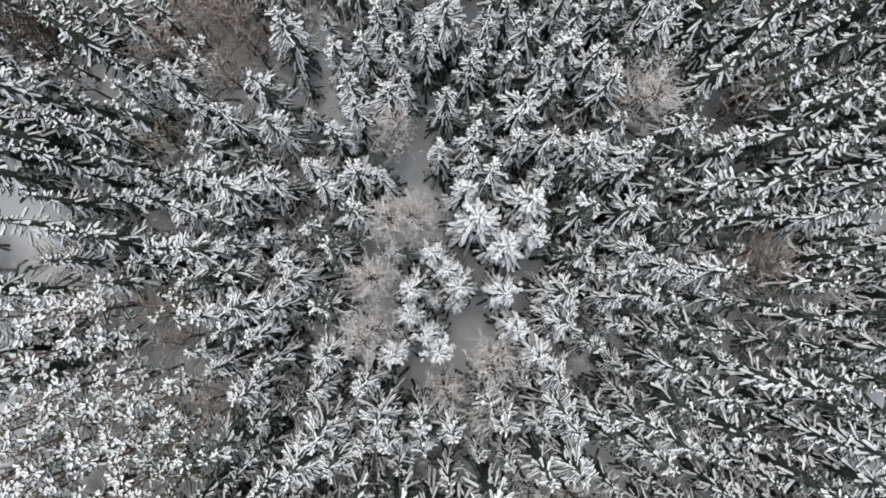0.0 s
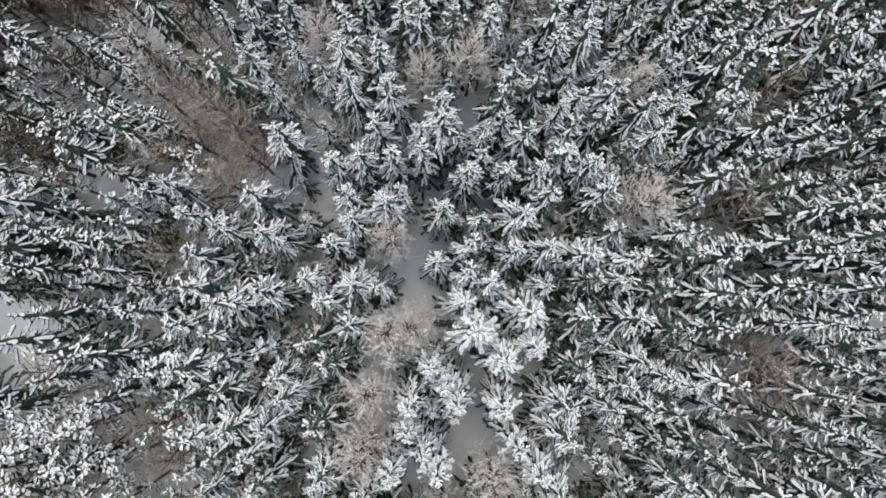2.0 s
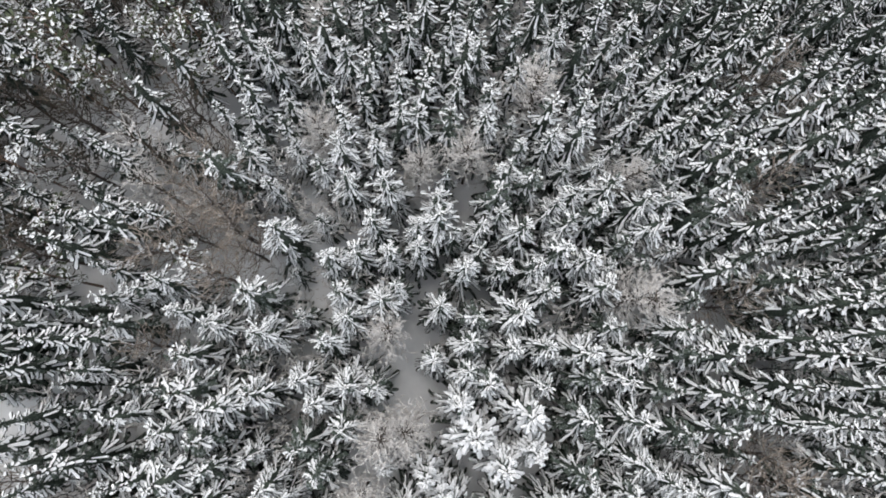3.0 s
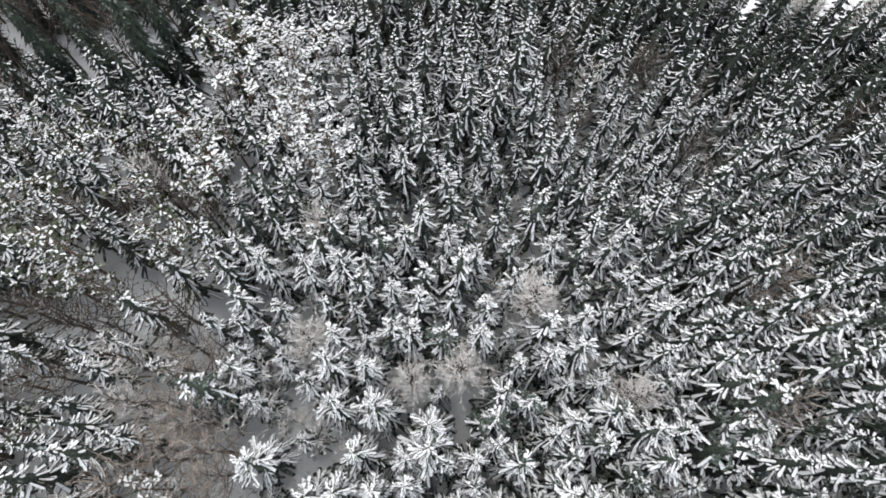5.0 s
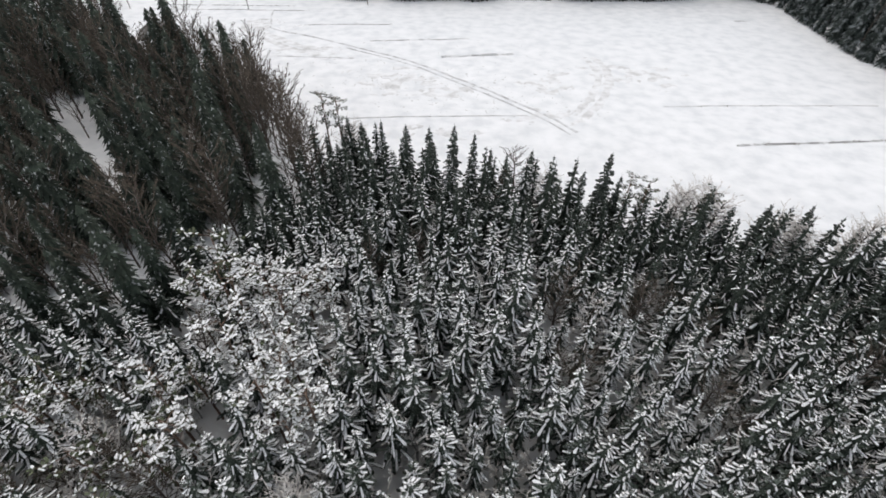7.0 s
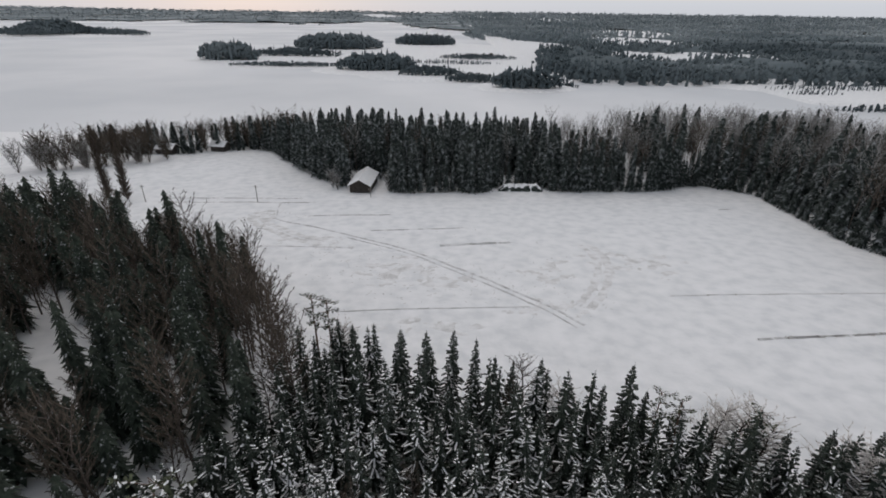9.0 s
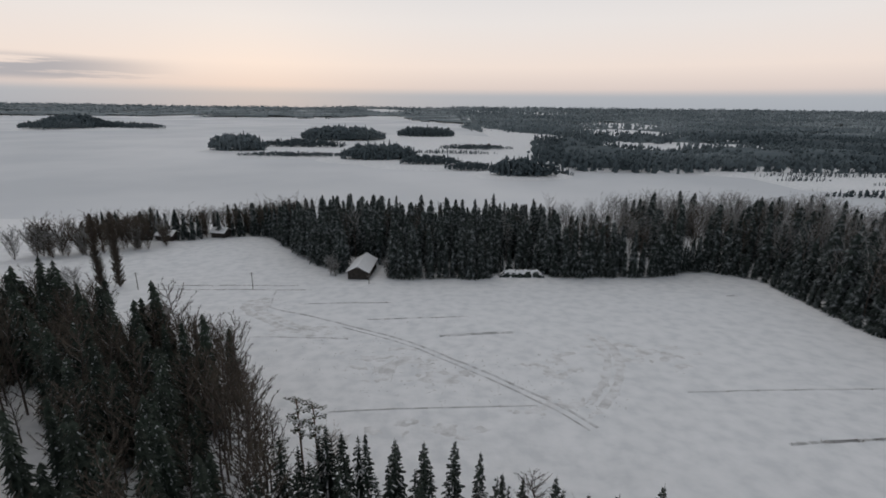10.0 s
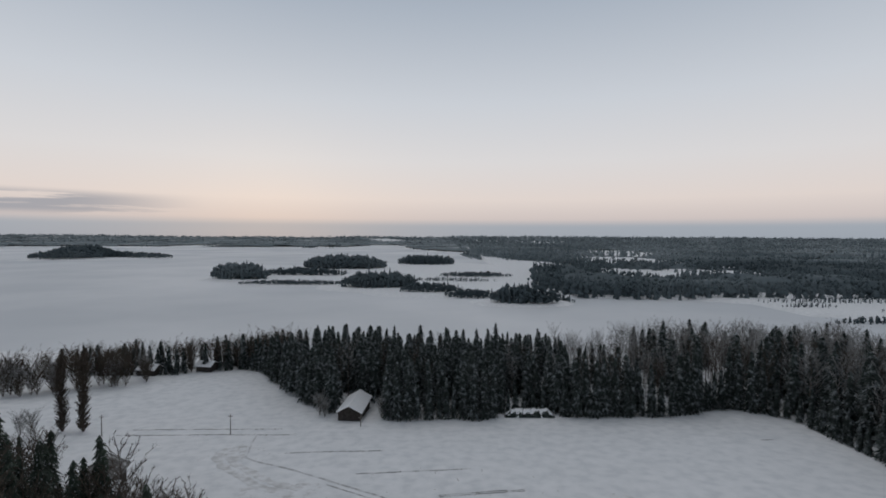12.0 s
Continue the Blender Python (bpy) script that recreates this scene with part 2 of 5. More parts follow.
def mesh_of(name, verts, tris, mats, index=None, shade=True):
    me = bpy.data.meshes.new(name)
    verts, tris = np.asarray(verts, np.float32), np.asarray(tris, np.int32)
    me.vertices.add(len(verts))
    me.vertices.foreach_set("co", verts.ravel())
    me.loops.add(tris.size)
    me.loops.foreach_set("vertex_index", tris.ravel())
    me.polygons.add(len(tris))
    me.polygons.foreach_set("loop_start", np.arange(0, tris.size, 3, dtype=np.int32))
    for m in mats:
        me.materials.append(m)
    if index is not None:
        me.polygons.foreach_set("material_index", np.asarray(index, np.int32))
    me.polygons.foreach_set("use_smooth", np.full(len(tris), shade))
    me.update(calc_edges=True)
    me.validate()
    return me


xs = sorted({-v for v in steps(0, 4950, 110, 2.5)} | set(steps(0, 4950, 110, 2.5)))
ys = sorted({-v for v in steps(0, 4900, 60, 2.5)} | set(steps(0, 4950, 700, 2.8)))
gv = [(x, y, land(x, y)) for y in ys for x in xs]
nx = len(xs)
gt = []
for j in range(len(ys) - 1):
    for i in range(nx - 1):
        a = j * nx + i
        gt += [(a, a + 1, a + nx + 1), (a, a + nx + 1, a + nx)]
ground = new("ground", mesh_of("ground", gv, gt, [SNOW_GROUND]))
tagged(ground, "rolling snow covered ground of hill, field and far shore", "ground", kind="structure")
lake = new("water", mesh_of("water", [(-4950, 225, LAKE_Z), (4950, 225, LAKE_Z), (4950, 4900, LAKE_Z), (-4950, 4900, LAKE_Z)], [(0, 1, 2), (0, 2, 3)], [SNOW_LAKE]))
tagged(lake, "wide frozen lake under pale grey snow", "lake", kind="structure")

# ---------------------------------------------------------------- tree building
rng = random.Random(7)


class Shape:
    """Triangles with a material number each."""

    def __init__(self):
        self.v, self.t, self.m = [], [], []

    def add(self, verts, tris, mat):
        o = len(self.v)
        self.v += verts
        self.t += [(a + o, b + o, c + o) for a, b, c in tris]
        self.m += [mat] * len(tris)

    def tube(self, a, b, ra, rb, sides, mat):
        a, b = Vector(a), Vector(b)
        d = (b - a).normalized()
        u = d.orthogonal().normalized()
        w = d.cross(u)
        ring = [u * math.cos(k * math.tau / sides) + w * math.sin(k * math.tau / sides) for k in range(sides)]
        verts = [tuple(a + r * ra) for r in ring] + [tuple(b + r * rb) for r in ring]
        tris = []
        for k in range(sides):
            n = (k + 1) % sides
            tris += [(k, n, sides + n), (k, sides + n, sides + k)]
        self.add(verts, tris, mat)

    def spike(self, a, b, ra, mat):
        a, b = Vector(a), Vector(b)
        d = (b - a).normalized()
        u = d.orthogonal().normalized()
        w = d.cross(u)
        self.add([tuple(a + (u * math.cos(k * 2.0944) + w * math.sin(k * 2.0944)) * ra) for k in range(3)] + [tuple(b)], [(0, 1, 3), (1, 2, 3), (2, 0, 3)], mat)

    def blade(self, a, b, w, side, mat):
        self.add([(a.x - w * side[0], a.y - w * side[1], a.z), (a.x + w * side[0], a.y + w * side[1], a.z), tuple(b)], [(0, 1, 2)], mat)

    def arrays(self, only=None):
        v, t, m = np.array(self.v, np.float32), np.array(self.t, np.int32), np.array(self.m, np.int32)
        if only is not None:
            t = t[m == only]
            used, t = np.unique(t, return_inverse=True)
            v, t, m = v[used], t.reshape(-1, 3), m[m == only]
        return v, t, m


def finger(sh, r, base, az, length, width, rise, droop, rings, snow, green=1, white=2, hang=0.7, puff=1.0, cover=1.0):
    """A bough: a needle blade that hangs below and a blunt lumpy bank of snow on top, thicker towards its end."""
    ca, sa = math.cos(az), math.sin(az)
    lat = (-sa, ca)
    along = {1: (0.82,), 2: (0.32, 0.9), 3: (0.18, 0.58, 0.92), 4: (0.15, 0.42, 0.68, 0.93)}[rings]
    gv_, sv_ = [], []
    bend = r.uniform(-0.28, 0.28)
    for s in along:
        d, w = s * length, width * (0.42 + 0.62 * s) * r.uniform(0.7, 1.3)
        side = bend * d * s + r.uniform(-0.25, 0.25) * width
        x, y = base[0] + ca * d + lat[0] * side, base[1] + sa * d + lat[1] * side
        z = base[2] + rise * d - droop * d * s
        g = w * 1.2
        gv_ += [(x - lat[0] * g, y - lat[1] * g, z - 0.03), (x, y, z - width * hang * r.uniform(0.6, 1.3)), (x + lat[0] * g, y + lat[1] * g, z - 0.03)]
        up = width * puff * r.uniform(0.5, 1.0)
        n, m = w * cover * r.uniform(0.66, 1.0), w * cover * r.uniform(0.66, 1.0)
        sv_ += [(x - lat[0] * n, y - lat[1] * n, z), (x, y, z + up), (x + lat[0] * m, y + lat[1] * m, z)]
    d = length
    x, y, z = base[0] + ca * d + lat[0] * bend * d, base[1] + sa * d + lat[1] * bend * d, base[2] + rise * d - droop * d
    for verts, mat, on in ((gv_, green, True), (sv_, white, snow)):
        if not on:
            continue
        e = 3 * (rings - 1)
        verts = verts + [(x, y, z + (0.0 if mat == white else -0.05))]
        tris = []
        for k in range(rings - 1):
            for j in (0, 1):
                a, b = 3 * k + j, 3 * k + j + 1
                tris += [(a, b, b + 3), (a, b + 3, a + 3)]
        tip = len(verts) - 1
        tris += [(e, e + 1, tip), (e + 1, e + 2, tip)]
        if mat == green:
            tris += [(e, tip, e + 2)]
        sh.add(verts, tris, mat)


def spruce_shape(seed, height, radius, levels, around, rings, forks, snow=0.92, width=0.13, low=0.1, puff=1.0, hang=0.7, cover=1.0, peak=0.62, lift=0.75, sag=0.42, sheltered=0.3):
    """Trunk 0, needles 1, snow 2; sheltered is the share of snow that reaches the lowest boughs."""
    r = random.Random(seed)
    sh = Shape()
    lean = (r.uniform(-0.15, 0.15), r.uniform(-0.15, 0.15))
    sh.tube((0, 0, -0.4), (lean[0] * 0.5, lean[1] * 0.5, height * 0.5), 0.12 * height / 8, 0.07 * height / 8, 6, 0)
    sh.tube((lean[0] * 0.5, lean[1] * 0.5, height * 0.5), (lean[0], lean[1], height * 0.97), 0.07 * height / 8, 0.015, 5, 0)
    # dense dark heart of the crown
    for a, b, ra, rb in ((0.12, 0.45, 0.24, 0.26), (0.45, 0.9, 0.26, 0.05)):
        sh.tube((lean[0] * a, lean[1] * a, height * a), (lean[0] * b, lean[1] * b, height * b), radius * ra, radius * rb, 6, 1)
    for k in range(levels):
        u = low + (0.97 - low) * (k / (levels - 1)) ** 0.9
        reach = radius * min(1.0, 1.2 * (1 - u) ** peak + 0.05)
        n = max(5, round(around * (0.72 + 0.28 * (1 - u)) * r.uniform(0.88, 1.12)))
        phase = r.uniform(0, math.tau)
        for j in range(n):
            az = phase + (j + r.uniform(-0.45, 0.45)) * math.tau / n
            length = reach * r.uniform(0.45, 1.2)
            rise = lift * u ** 2 - 0.12 + r.uniform(-0.16, 0.16)
            droop = sag + 0.25 * (1 - u) + r.uniform(-0.08, 0.08)
            base = (lean[0] * u, lean[1] * u, height * (u + r.uniform(-0.4, 0.4) * 0.87 / levels))
            w = width * (0.75 + 0.35 * min(1, length / radius)) * r.uniform(0.85, 1.2)
            white = r.random() < snow * (sheltered + (1 - sheltered) * smooth((u - 0.2) / 0.35))
            finger(sh, r, base, az, length, w, rise, droop, rings, white, hang=hang, puff=puff, cover=cover)
            if forks and u > 0.3 and length > 0.3 * radius:
                for sgn in (-1, 1, -1, 1)[:2 * forks if forks > 1 else r.choice((1, 2))]:
                    f = r.uniform(0.32, 0.78)
                    d = f * length
                    b2 = (base[0] + math.cos(az) * d, base[1] + math.sin(az) * d, base[2] + rise * d - droop * d * f)
                    finger(sh, r, b2, az + sgn * r.uniform(0.38, 0.7), length * r.uniform(0.24, 0.42), w * 0.78, rise - 2 * droop * f, droop * 0.5, 2, white, hang=hang, puff=puff, cover=cover)
    # leader
    if peak < 0.7:
        finger(sh, r, (lean[0], lean[1], height * 0.95), r.uniform(0, 6), height * 0.02, 0.06, 2.5, 0.0, 2, True)
    else:
        sh.spike((lean[0], lean[1], height * 0.93), (lean[0], lean[1], height * 1.03), 0.07, 1)
    return sh


def far_spruce_shape(seed, height, radius, layers, points):
    """A tall spruce of ragged drooping skirts: trunk 0, needles 1."""
    r = random.Random(seed)
    sh = Shape()
    sh.tube((0, 0, -0.5), (0, 0, height * 0.9), 0.011 * height, 0.02, 5, 0)
    for k in range(layers):
        u = 0.1 + 0.88 * k / layers
        reach = radius * (0.95 * (1 - u) ** 0.52 + 0.02) * r.uniform(0.8, 1.15)
        z = height * u
        drop = reach * r.uniform(0.55, 0.85)
        phase = r.uniform(0, 6)
        ox, oy = r.uniform(-0.18, 0.18) * reach, r.uniform(-0.18, 0.18) * reach
        verts = [(ox * 0.5, oy * 0.5, z + height * 0.95 / layers)]
        for j in range(points * 2):
            q = reach * (r.uniform(0.8, 1.2) if j % 2 == 0 else r.uniform(0.42, 0.6))
            a = phase + (j + r.uniform(-0.3, 0.3)) * math.pi / points
            verts.append((ox + q * math.cos(a), oy + q * math.sin(a), z - (drop if j % 2 == 0 else drop * 0.35) * r.uniform(0.7, 1.2)))
        n = points * 2
        sh.add(verts, [(0, 1 + j, 1 + (j + 1) % n) for j in range(n)], 1)
    return sh


def bare_shape(seed, height, spread, limbs, twigs, sub, thick=1.0, low=0.25, fine=0.02, oval=False):
    """A leafless tree: trunk and limbs 0, fine twigs 1."""
    r = random.Random(seed)
    sh = Shape()
    pts = [Vector((0, 0, -0.3))]
    for k in range(4):
        pts.append(Vector((r.uniform(-0.12, 0.12) * (k + 1), r.uniform(-0.12, 0.12) * (k + 1), height * (k + 1) / 4)))
    for k in range(4):
        sh.tube(pts[k], pts[k + 1], 0.1 * thick * (1 - k * 0.22), 0.1 * thick * (0.78 - k * 0.22) + 0.008, 5, 0)
    for i in range(limbs):
        u = low + (0.98 - low) * (i + r.random()) / limbs
        k = min(3, int(u * 4))
        base = pts[k].lerp(pts[k + 1], u * 4 - k)
        az = i * 2.4 + r.uniform(-0.4, 0.4)
        reach = spread * ((0.3 + 0.85 * math.sin(math.pi * (u - low) / (1.02 - low)) ** 0.7) if oval else (1.15 - 0.75 * u)) * r.uniform(0.7, 1.15)
        if oval == "column":
            reach = spread * min(1.0, 4.0 * (1.03 - u)) * r.uniform(0.7, 1.15)
        climb = reach * (r.uniform(1.3, 2.2) if oval is True else r.uniform(0.7, 1.3))
        mid = base + Vector((math.cos(az) * reach * 0.5, math.sin(az) * reach * 0.5, climb * 0.35))
        az2 = az + r.uniform(-0.4, 0.4)
        end = mid + Vector((math.cos(az2) * reach * 0.5, math.sin(az2) * reach * 0.5, climb * 0.6))
        sh.tube(base, mid, 0.035 * thick, 0.022 * thick, 3, 0)
        sh.spike(mid, end, fine * 1.3, 1)
        for j in range(twigs):
            f = (j + 1) / (twigs + 0.5)
            p = base.lerp(mid, f * 2) if f < 0.5 else mid.lerp(end, f * 2 - 1)
            ta = az + r.choice((-1, 1)) * r.uniform(0.4, 1.1)
            tl = reach * r.uniform(0.25, 0.5)
            q = p + Vector((math.cos(ta) * tl, math.sin(ta) * tl, tl * r.uniform(0.3, 1.0)))
            sh.spike(p, q, fine, 1)
            for _ in range(sub):
                p2 = p.lerp(q, r.uniform(0.3, 1.0))
                sa = ta + r.uniform(-1.2, 1.2)
                sl = tl * r.uniform(0.3, 0.6)
                b2 = p2 + Vector((math.cos(sa) * sl, math.sin(sa) * sl, sl * r.uniform(0.2, 1.1) * (1.6 if oval else 1.0)))
                if sub > 3:
                    sh.blade(p2, b2, fine * 0.8, (math.sin(sa), -math.cos(sa)), 1)
                else:
                    sh.spike(p2, b2, fine * 0.75, 1)
    return sh


def pine_shape(seed, height, crown, tufts, spread, snow=0.7):
    """A pine with a clear stem and tufted crown: stem 0, needles 1, snow 2."""
    r = random.Random(seed)
    sh = Shape()
    bend = Vector((r.uniform(-0.3, 0.3), r.uniform(-0.3, 0.3), 0))
    sh.tube((0, 0, -0.4), bend * 0.4 + Vector((0, 0, height * 0.55)), 0.14 * height / 10, 0.09 * height / 10, 6, 0)
    sh.tube(bend * 0.4 + Vector((0, 0, height * 0.55)), bend + Vector((0, 0, height * 0.96)), 0.09 * height / 10, 0.03, 5, 0)
    for i in range(tufts):
        u = 1 - crown + crown * (i + r.random()) / tufts
        base = bend * u + Vector((0, 0, height * u))
        az = i * 2.4 + r.uniform(-0.5, 0.5)
        rel = (u - (1 - crown)) / crown
        reach = spread * (0.35 + 0.65 * math.sin(math.pi * min(1, 0.25 + 0.75 * (1 - rel)))) * r.uniform(0.6, 1.1)
        tip = base + Vector((math.cos(az) * reach, math.sin(az) * reach, reach * r.uniform(0.1, 0.5)))
        sh.tube(base, tip, 0.03, 0.015, 3, 0)
        for j in range(2):
            c = base.lerp(tip, 0.6 + 0.4 * j)
            for q in range(8):
                finger(sh, r, tuple(c), r.uniform(0, math.tau), (1.6 if spread > 1 else 1.0) * r.uniform(0.14, 0.3), 0.085, r.uniform(-0.2, 0.8), 0.25, 2, r.random() < snow, hang=1.1, puff=0.9, cover=1.0)
    return sh


def part(name, mesh, parent, label=""):
    ob = new(name, mesh)
    ob.parent = parent
    if label:
        ob["label"] = label
    return ob


def tree_thing(name, shape, names, mats, label, category, group=""):
    """An Empty at the foot of the tree with one mesh a part."""
    top = new(name)
    top.empty_display_size = 0.3
    tagged(top, label, category, group)
    for k, (n, m) in enumerate(zip(names, mats)):
        v, t, _ = shape.arrays(k)
        if len(t):
            ob = part(n, mesh_of(n, v, t, [m]), top)
            if n not in ("trunk", "stem"):
                ob["kind"] = "stuff"
    return top


def place(proto, used, x, y, scale=1.0, turn=None, sink=0.0, stretch_z=1.0):
    """Puts a prototype down, or a copy of it when it already stands."""
    s = Matrix.Translation((x, y, land(x, y) - sink)) @ Matrix.Rotation(rng.uniform(0, math.tau) if turn is None else turn, 4, "Z")
    ob = proto
    if proto in used:
        ob = copy_thing(proto, s)
    else:
        used.add(proto)
        proto.matrix_basis = s
    ob.scale = (scale, scale, scale * stretch_z)
    return ob


def joined(name, items, mats, label, category):
    """items: (arrays, x, y, z, scale, scale_z, turn) joined into one mesh."""
    vs, ts, ms, o = [], [], [], 0
    for (v, t, m), x, y, z, sc, sz, a in items:
        c, s = math.cos(a) * sc, math.sin(a) * sc
        w = np.empty_like(v)
        w[:, 0] = v[:, 0] * c - v[:, 1] * s + x
        w[:, 1] = v[:, 0] * s + v[:, 1] * c + y
        w[:, 2] = v[:, 2] * sc * sz + z
        vs.append(w)
        ts.append(t + o)
        ms.append(m)
        o += len(v)
    ob = new(name, mesh_of(name, np.concatenate(vs), np.concatenate(ts), mats, np.concatenate(ms)))
    return tagged(ob, label, category, kind="stuff")


class Spots:
    """Places kept apart from one another."""

    def __init__(self, cell=2.0):
        self.cell, self.grid = cell, {}

    def free(self, x, y, gap):
        n = int(gap / self.cell) + 1
        i, j = int(x // self.cell), int(y // self.cell)
        for a in range(i - n, i + n + 1):
            for b in range(j - n, j + n + 1):
                for px, py, pg in self.grid.get((a, b), ()):
                    if (px - x) ** 2 + (py - y) ** 2 < (0.5 * (gap + pg)) ** 2:
                        return False
        return True

    def take(self, x, y, gap):
        self.grid.setdefault((int(x // self.cell), int(y // self.cell)), []).append((x, y, gap))


# ---------------------------------------------------------------- the hill with its young spruce stand
spots = Spots()
used = set()
SPRUCE_PARTS, SPRUCE_MATS = ("trunk", "needles", "snow"), (BARK, NEEDLES, SNOW_BOUGH)
young, white_young = [], []
for k in range(10):
    heavy = k > 6
    sh = spruce_shape(20 + k, 7.6, (1.6, 1.75, 1.4, 1.85, 1.6, 1.5, 1.7, 1.55, 1.75, 1.6)[k], 12, 8, 3, 2, snow=(0.95, 0.9, 0.82, 0.95, 0.75, 0.9, 0.66, 1.0, 0.98, 1.0)[k], width=0.098 if heavy else 0.088,
                      cover=1.1 if heavy else 0.92, sheltered=0.3 if heavy else 0.2)
    top = tree_thing("spruce_tree", sh, SPRUCE_PARTS, SPRUCE_MATS, "young spruce bent under thick white snow in the clearing" if heavy else "young dark green spruce with thick fresh snow on its boughs", "spruce tree", "young spruces on the hill")
    (white_young if heavy else young).append(top)
bare = []
for k in range(4):
    sh = bare_shape(50 + k, 6.8, (2.0, 1.8, 2.2, 1.9)[k], 50, 6, 3, 1.1, low=0.35, fine=0.035)
    bare.append(tree_thing("bare_tree", sh, ("trunk", "crown"), (TWIG_BROWN, TWIG_FROST), "leafless birch with pale hoar frost on thin brown twigs", "bare tree", "bare trees on the hill"))
brown = []
for k in range(3):
    sh = bare_shape(56 + k, 6.6, (1.9, 2.2, 2.0)[k], 26, 5, 2, 1.2, 0.15, fine=0.032)
    brown.append(tree_thing("bare_tree", sh, ("trunk", "crown"), (BARK, TWIG_RUST), "leafless rusty brown larch with fine dense twigs", "bare tree", "bare trees on the hill"))

KNOWN = [(-2.8, -8.7), (-0.7, -8.8), (0.0, -9.7), (0.7, -10.5), (-1.7, -10.6), (-0.6, -11.4), (0.6, -11.6), (-1.9, -12.1), (-1.2, -13.1), (-0.4, -13.9), (1.7, -7.1), (3.2, -8.5),
         (4.7, -7.8), (1.1, -5.7), (2.5, -4.7), (4.3, -6.0), (3.1, -10.9), (-0.2, -3.5), (1.4, -3.8), (3.8, -3.0), (7.5, -6.5), (6.2, -11.0), (-6.8, -7.5), (-5.9, -8.7), (-4.7, -6.6),
         (-6.4, -5.4), (-4.7, -4.5), (-3.5, -4.8), (-5.9, -2.5), (-4.9, -1.2), (-9.1, -2.0), (-9.4, -5.1), (0.0, -0.7), (2.0, -1.3), (-7.9, -10.1), (-6.3, -11.7), (-9.2, -14.4), (-6.2, -14.1),
         (-2.7, -14.1), (-4.1, -15.5), (-1.3, -17.6), (3.6, -12.8), (4.8, -14.1), (2.2, -16.3), (6.0, -12.4), (7.1, -8.9)]
KNOWN_FURTHER = [(0.1, 5.2), (0.5, 7.1), (-1.2, 3.7), (0.9, 3.4), (2.2, 3.7), (2.2, 2.4), (4.6, 3.5), (-5.1, 9.8), (-3.6, 8.2), (-2.8, 6.2), (-3.5, 3.9), (-1.0, 2.4), (-2.2, 10.3),
                 (-1.1, 10.1), (2.6, 10.1), (4.3, 10.2), (8.5, 10.9), (3.1, 11.7), (5.2, 6.4), (3.8, 6.9), (3.2, 5.5), (7.4, 5.6), (7.1, 3.9), (6.4, 9.0), (-5.1, 6.3), (-8.8, 3.5), (-5.9, 2.1), (-4.3, 2.2),
                 (-2.8, 2.2), (11.3, 13.6)]
SMALL = {(-2.8, -8.7): 0.62, (-0.6, -11.4): 0.55, (0.6, -11.6): 0.6, (0.5, 7.1): 0.6, (0.9, 3.4): 0.62, (4.3, 10.2): 0.6, (1.7, -7.1): 1.3, (4.3, -6.0): 1.2, (2.5, -4.7): 1.1, (3.2, -8.5): 1.1, (7.5, -6.5): 1.15, (-0.7, -8.8): 0.8, (0.0, -9.7): 0.8, (0.7, -10.5): 0.85,
         (-1.9, -12.1): 0.75, (-1.2, -13.1): 0.75, (2.2, 2.4): 0.7, (2.2, 3.7): 0.75, (-1.2, 3.7): 0.75, (0.0, -0.7): 0.8}
for x, y in KNOWN + KNOWN_FURTHER:
    sc = SMALL.get((x, y), rng.uniform(0.82, 0.98))
    snowy = -3.2 < x < 5.2 and -15 < y < -5
    place(rng.choice(white_young if snowy else young), used, x, y, sc, stretch_z=max(0.76, min(1.25, 0.97 / sc)))
    spots.take(x, y, 1.7)
